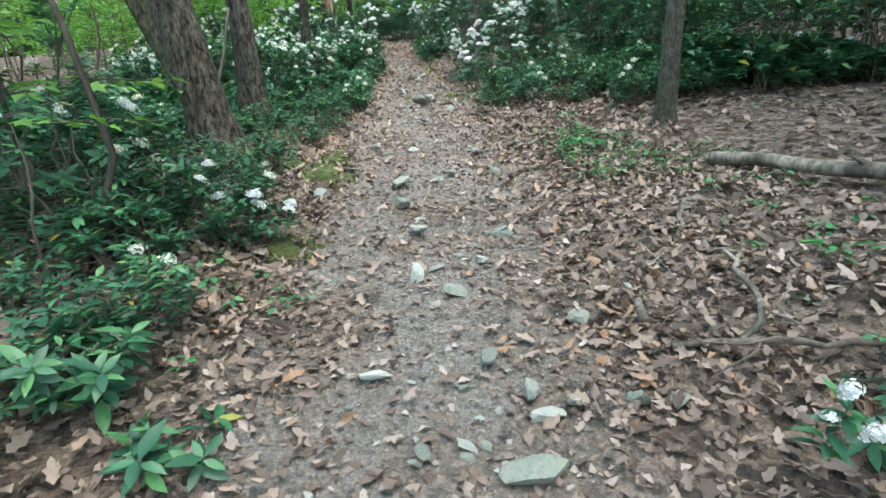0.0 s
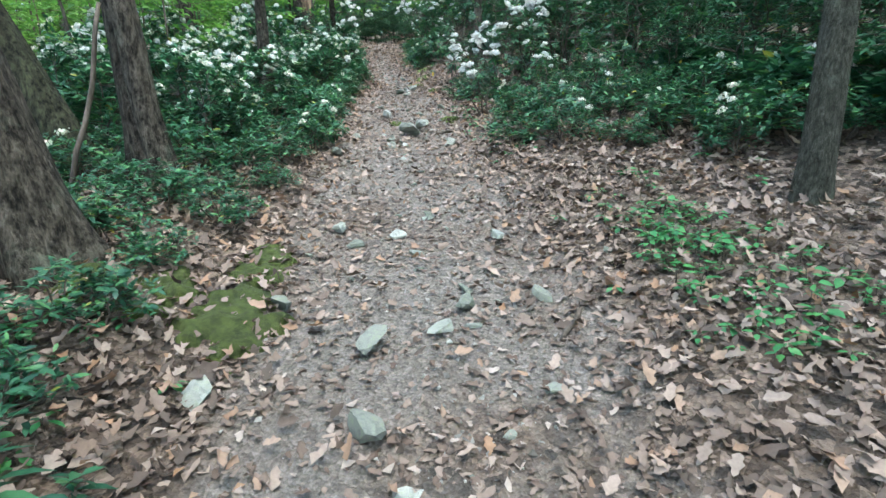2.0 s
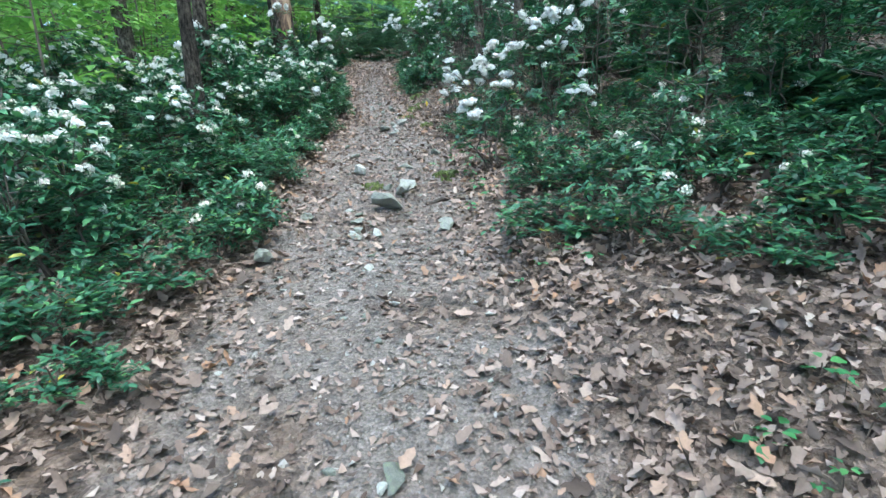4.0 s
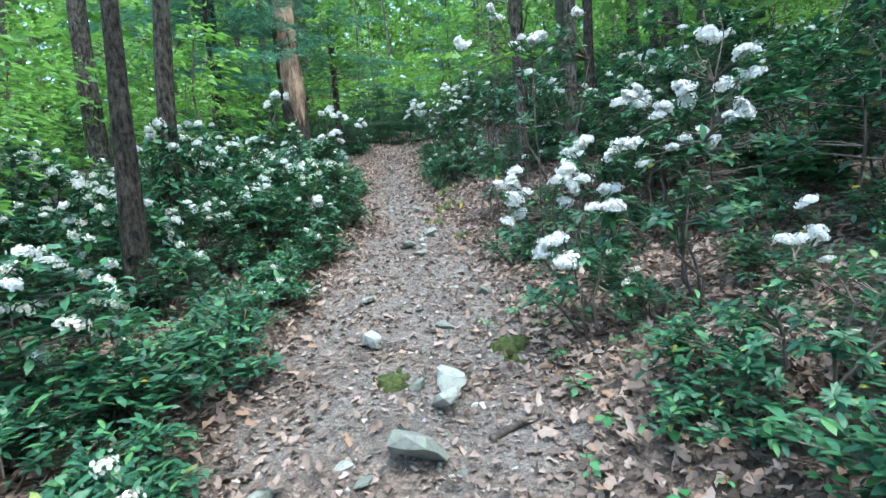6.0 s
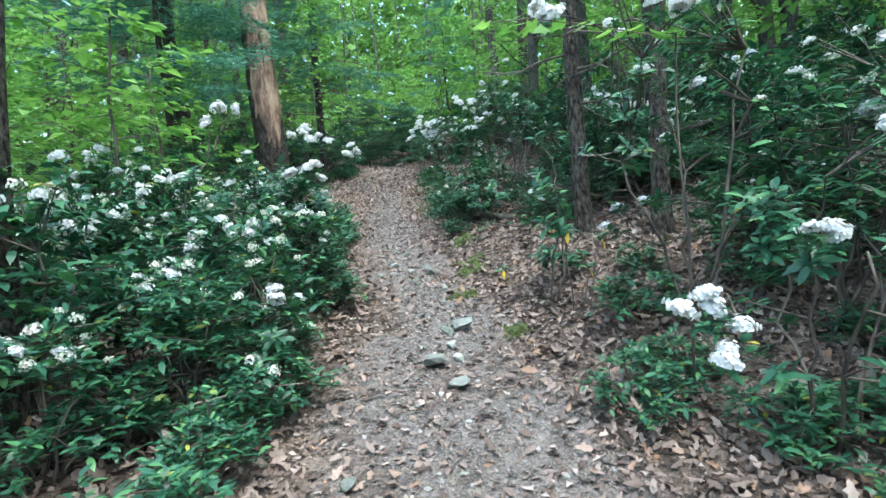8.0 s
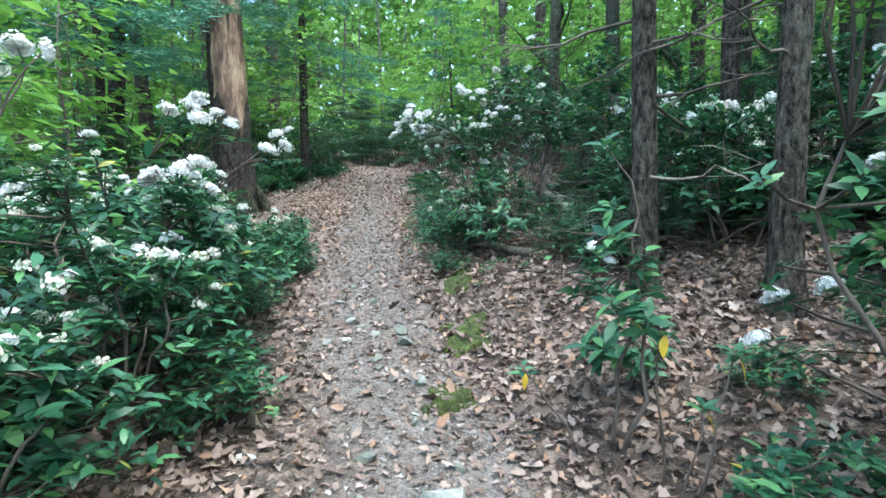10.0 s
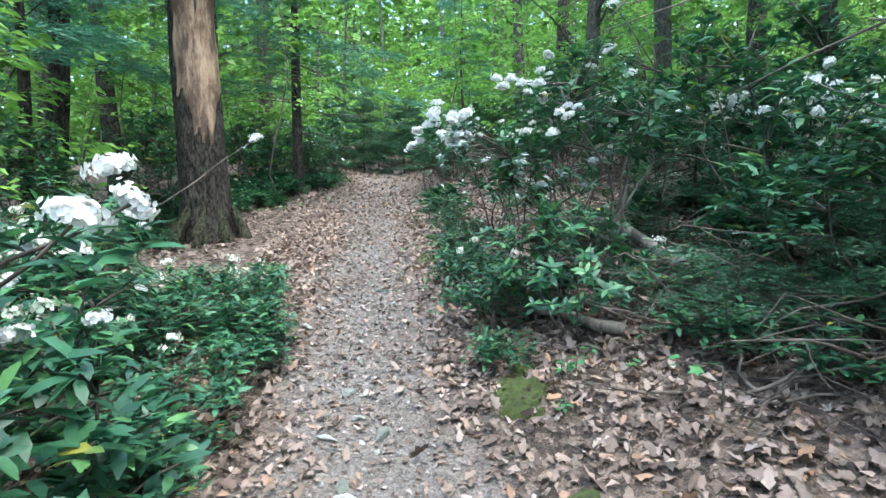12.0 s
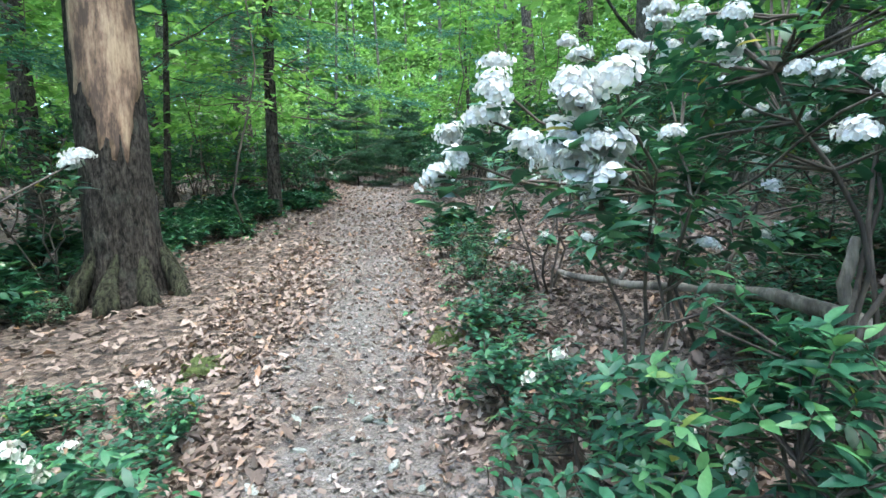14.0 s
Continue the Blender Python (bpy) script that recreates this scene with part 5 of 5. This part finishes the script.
def limb_piece(parent, pts, radii, name, label="", seed=0):
    r = np.random.default_rng(seed)
    runs = [crooked(p, q, 6, 0.03, r)[:-1] for p, q in zip(pts, pts[1:])] + [np.array(pts[-1:], float)]
    line = np.concatenate(runs)
    g = Geo()
    tube(g, line, np.interp(np.linspace(0, 1, len(line)), np.linspace(0, 1, len(radii)), radii), 10, 0.12, seed=seed)
    part(name, g.mesh(name, DEADWOOD), parent, label)


limb = thing("fallen_limb", "pale bare fallen limb propped across the brush", "fallen wood")
limb_piece(limb, [(0.15, 19.7, 4.22), (0.7, 18.8, 4.17), (1.12, 18.05, 4.08), (1.38, 17.65, 3.8), (1.72, 17.25, ground(1.72, 17.25))], (0.02, 0.03, 0.045, 0.05, 0.055), "stem", seed=3)
limb_piece(limb, [(1.11, 18.05, 4.08), (1.07, 18.05, 4.25), (1.14, 18.05, 4.46)], (0.033, 0.029, 0.024), "broken_stub", "pale upright broken stub", 4)
limb_piece(limb, [(0.45, 19.2, 4.19), (0.72, 19.3, 4.5)], (0.014, 0.006), "side_branch", seed=6)
lower = thing("fallen_limb", "pale mossy fallen limb on the ground under brush", "fallen wood")
limb_piece(lower, [(-0.05, 17.4, ground(-0.05, 17.4) + 0.12), (0.3, 17.1, ground(0.3, 17.1) + 0.12), (0.68, 16.85, ground(0.68, 16.85) + 0.04)], (0.03, 0.04, 0.045), "stem", seed=7)
fallen("dead_branch", "bare curved dead branch leaning from a trunk", (1.25, 15.1), (2.2, 14.6), 0.012, 0.007, DEADWOOD, 707, 0.9, 7, 0.05, 2)
fallen("dead_branch", "dry stick on leaf litter", (0.1, 15.0), (0.3, 15.9), 0.008, 0.005, TWIG, 708, 0.0, 5, 0.03, 1)
fallen("dead_branch", "dry stick at the trail edge", (-0.25, 15.1), (-0.3, 15.7), 0.008, 0.005, TWIG, 709, 0.0, 5, 0.03, 1)
fallen("dead_branch", "grey broken branch under the laurel", (-1.5, 8.15), (-1.75, 8.9), 0.018, 0.012, DEADWOOD, 710, 0.02, 7, 0.03, 0)
fallen("dead_branch", "pale broken branch under laurels", (-1.9, 11.7), (-2.6, 12.3), 0.025, 0.02, DEADWOOD, 711, 0.08, 7, 0.04, 2)
fallen("dead_branch", "short dark stick on the trail edge", (0.1, 9.0), (0.35, 9.15), 0.022, 0.018, TWIG, 712, 0.0, 7, 0.02, 0)
fallen("dead_branch", "short dark stick on the trail", (0.62, 4.2), (0.78, 4.45), 0.015, 0.012, TWIG, 713, 0.0, 6, 0.02, 0)
fallen("dead_branch", "mossy dark fallen branch on the bank", (1.5, 8.0), (2.6, 7.7), 0.03, 0.02, TWIG, 714, 0.05, 8, 0.03, 2)
tw = np.random.default_rng(8)
for k in range(46):
    y = tw.uniform(0.3, 22)
    x = np.interp(y, CY, CX) + tw.normal(0, 1.3)
    a = tw.uniform(0, 6.28)
    ln = tw.uniform(0.12, 0.45)
    fallen("twig", "thin dry twig on the fallen leaves", (x, y), (x + ln * math.cos(a), y + ln * math.sin(a)), 0.004, 0.0025, TWIG, 720 + k, 0.006, 5, 0.04, 0)


def dead_brush(x, y, reach, height, count, seed):
    """A tangle of thin dead branches, each a part of its heap."""
    r = np.random.default_rng(seed)
    ob = thing("dead_brush", "tangle of thin dark dead branches over leaf litter", "brush", "brush heaps", at=(x, y, ground(x, y)))
    twigs = Geo()
    for k in range(count):
        a = r.uniform(0, 6.28)
        s0 = np.array([r.normal(0, 0.3) * reach, r.normal(0, 0.3) * reach, 0.02])
        e = s0 + (reach * math.cos(a), reach * math.sin(a), height * r.uniform(0.1, 1.0))
        g = Geo()
        p = crooked(s0, e, 8, 0.04, r)
        tube(g, p, np.linspace(0.013, 0.003, 8), 5)
        part("dead_branch", g.mesh("dead_branch", TWIG), ob)
        for j in range(9):
            i = r.integers(2, 8)
            q = p[i] + r.normal(0, 0.3, 3) * reach * (1, 1, 0.35)
            tube(twigs, crooked(p[i], q, 4, 0.06, r), np.linspace(0.0045, 0.0015, 4), 3, cap=False)
    tagged(part("branchwork", twigs.mesh("branchwork", TWIG), ob), kind="stuff")


for k, (x, y, reach, h, n) in enumerate([(1.3, 16.5, 0.9, 0.5, 9), (1.9, 15.7, 0.9, 0.45, 8), (0.95, 15.9, 0.6, 0.3, 6), (2.4, 16.6, 0.9, 0.7, 7), (1.5, 18.6, 0.8, 0.6, 6)]):
    dead_brush(x, y, reach, h, n, 800 + k)


def maple_leaf(size):
    """A palmate five-lobed leaf along +y, folded a little at the midrib."""
    rim = [(-0.12, 0.02), (-0.5, 0.1), (-0.3, 0.3), (-0.55, 0.62), (-0.24, 0.6), (0, 1.0), (0.24, 0.6), (0.55, 0.62), (0.3, 0.3), (0.5, 0.1), (0.12, 0.02)]
    v = [(0, 0.35, 0)] + [(x * size, y * size, 0.12 * abs(x) * size - 0.12 * size * y * y) for x, y in rim]
    v[0] = (0, 0.35 * size, -0.01 * size)
    return np.array(v, float), [(0, k, k + 1) for k in range(len(rim), 0, -1) if k < len(rim)] + [(0, len(rim), 1)]


def maple_spray(x, y, z, direction, length, leaves, size, seed, mat):
    """A young maple stem from the ground with one flat spray of broad leaves."""
    r = np.random.default_rng(seed)
    gz_ = ground(x, y)
    ob = thing("maple_sapling", "young maple stem with a flat spray of broad leaves", "sapling", "young maples", at=(x, y, gz_))
    top = np.array([0, 0, z - gz_])
    d = np.array([math.cos(direction), math.sin(direction), 0.0])
    line = np.concatenate([crooked((0, 0, -0.05), top, 7, 0.02, r), crooked(top, top + d * length, 6, 0.03, r)[1:]])
    g = Geo()
    tube(g, line, np.linspace(0.009, 0.002, len(line)), 6)
    part("stem", g.mesh("stem", TWIG), ob)
    tv, faces = maple_leaf(size)
    base = Geo()
    base.add(tv, faces)
    me = base.mesh("leaf", mat, False)
    for k in range(leaves):
        t = (k + 0.5) / leaves
        a = direction + (1 if k % 2 else -1) * r.uniform(0.3, 1.2) * (1.1 - t)
        lf = part("leaf", me, ob)
        dd = np.array([[math.cos(a), math.sin(a), r.normal(-0.15, 0.12)]])
        m = Matrix(bases(dd, r.normal(0, 0.25, 1))[0].tolist()).to_4x4()
        lf.matrix_basis = Matrix.Translation(top + d * length * t + r.normal(0, 0.02, 3)) @ m @ Matrix.Scale(r.uniform(0.7, 1.15), 4)


for k, (x, y, z, a, ln, n, size, mat) in enumerate([(-2.35, 10.6, 2.25, 0.9, 0.65, 9, 0.12, SEEDLING), (-2.75, 10.2, 2.15, 0.5, 0.6, 9, 0.13, SEEDLING), (-1.95, 15.2, 3.42, -1.4, 0.45, 7, 0.13, SEEDLING),
                                                   (-2.3, 14.9, 3.35, -1.2, 0.4, 6, 0.14, SEEDLING), (0.95, 12.05, 4.3, 3.45, 1.15, 14, 0.13, UNDERSTORY), (-1.9, 1.9, 1.35, 0.3, 0.6, 10, 0.1, UNDERSTORY), (-2.2, 2.6, 1.6, 0.2, 0.7, 12, 0.1, UNDERSTORY),
                                                   (0.9, 10.3, 2.1, -2.4, 0.35, 6, 0.1, SEEDLING), (1.25, 10.1, 2.2, -2.0, 0.4, 7, 0.1, SEEDLING), (0.75, 15.75, 3.4, 2.4, 0.25, 5, 0.09, SEEDLING), (2.1, 1.6, 0.75, 2.6, 0.4, 7, 0.09, SEEDLING)]):
    maple_spray(x, y, z, a, ln, n, size, 820 + k, mat)

yellowing = thing("laurel_shrub", "laurel sprout with a few drooping yellow leaves", "shrub", at=(0.62, 13.45, ground(0.62, 13.45)))
g2 = Geo()
yr = np.random.default_rng(44)
yl = Geo()
tv, faces = leaf_template(0.1, 0.04, 0.2, 0.3, 4)
yl.add(tv, faces)
yellow_mesh = yl.mesh("yellow_leaf", YELLOW)
for dx, dy, dz, lean in ((0.0, 0.0, 0.72, -0.3), (0.22, -0.15, 0.66, 0.4), (0.12, -0.1, 0.42, 0.5), (-0.5, 0.6, 0.4, 0.1)):
    tube(g2, crooked((dx * 0.5, dy * 0.5, -0.05), (dx, dy, dz), 6, 0.04, yr), np.linspace(0.007, 0.004, 6), 5)
    w = part("leaf_whorl", BIG_WHORLS[yr.integers(0, 3)], yellowing)
    w.matrix_basis = Matrix.Translation((dx, dy, dz)) @ turned((0, 0, 1), yr.uniform(0, 6), 0.6)
    lf = part("yellow_leaf", yellow_mesh, yellowing, "drooping yellow leaf")
    lf.matrix_basis = Matrix.Translation((dx, dy - 0.02, dz - 0.02)) @ Matrix(bases(np.array([[lean, -0.3, -0.8]]), np.zeros(1))[0].tolist()).to_4x4()
part("branchwork", g2.mesh("branchwork", TWIG), yellowing, "thin brown stems")
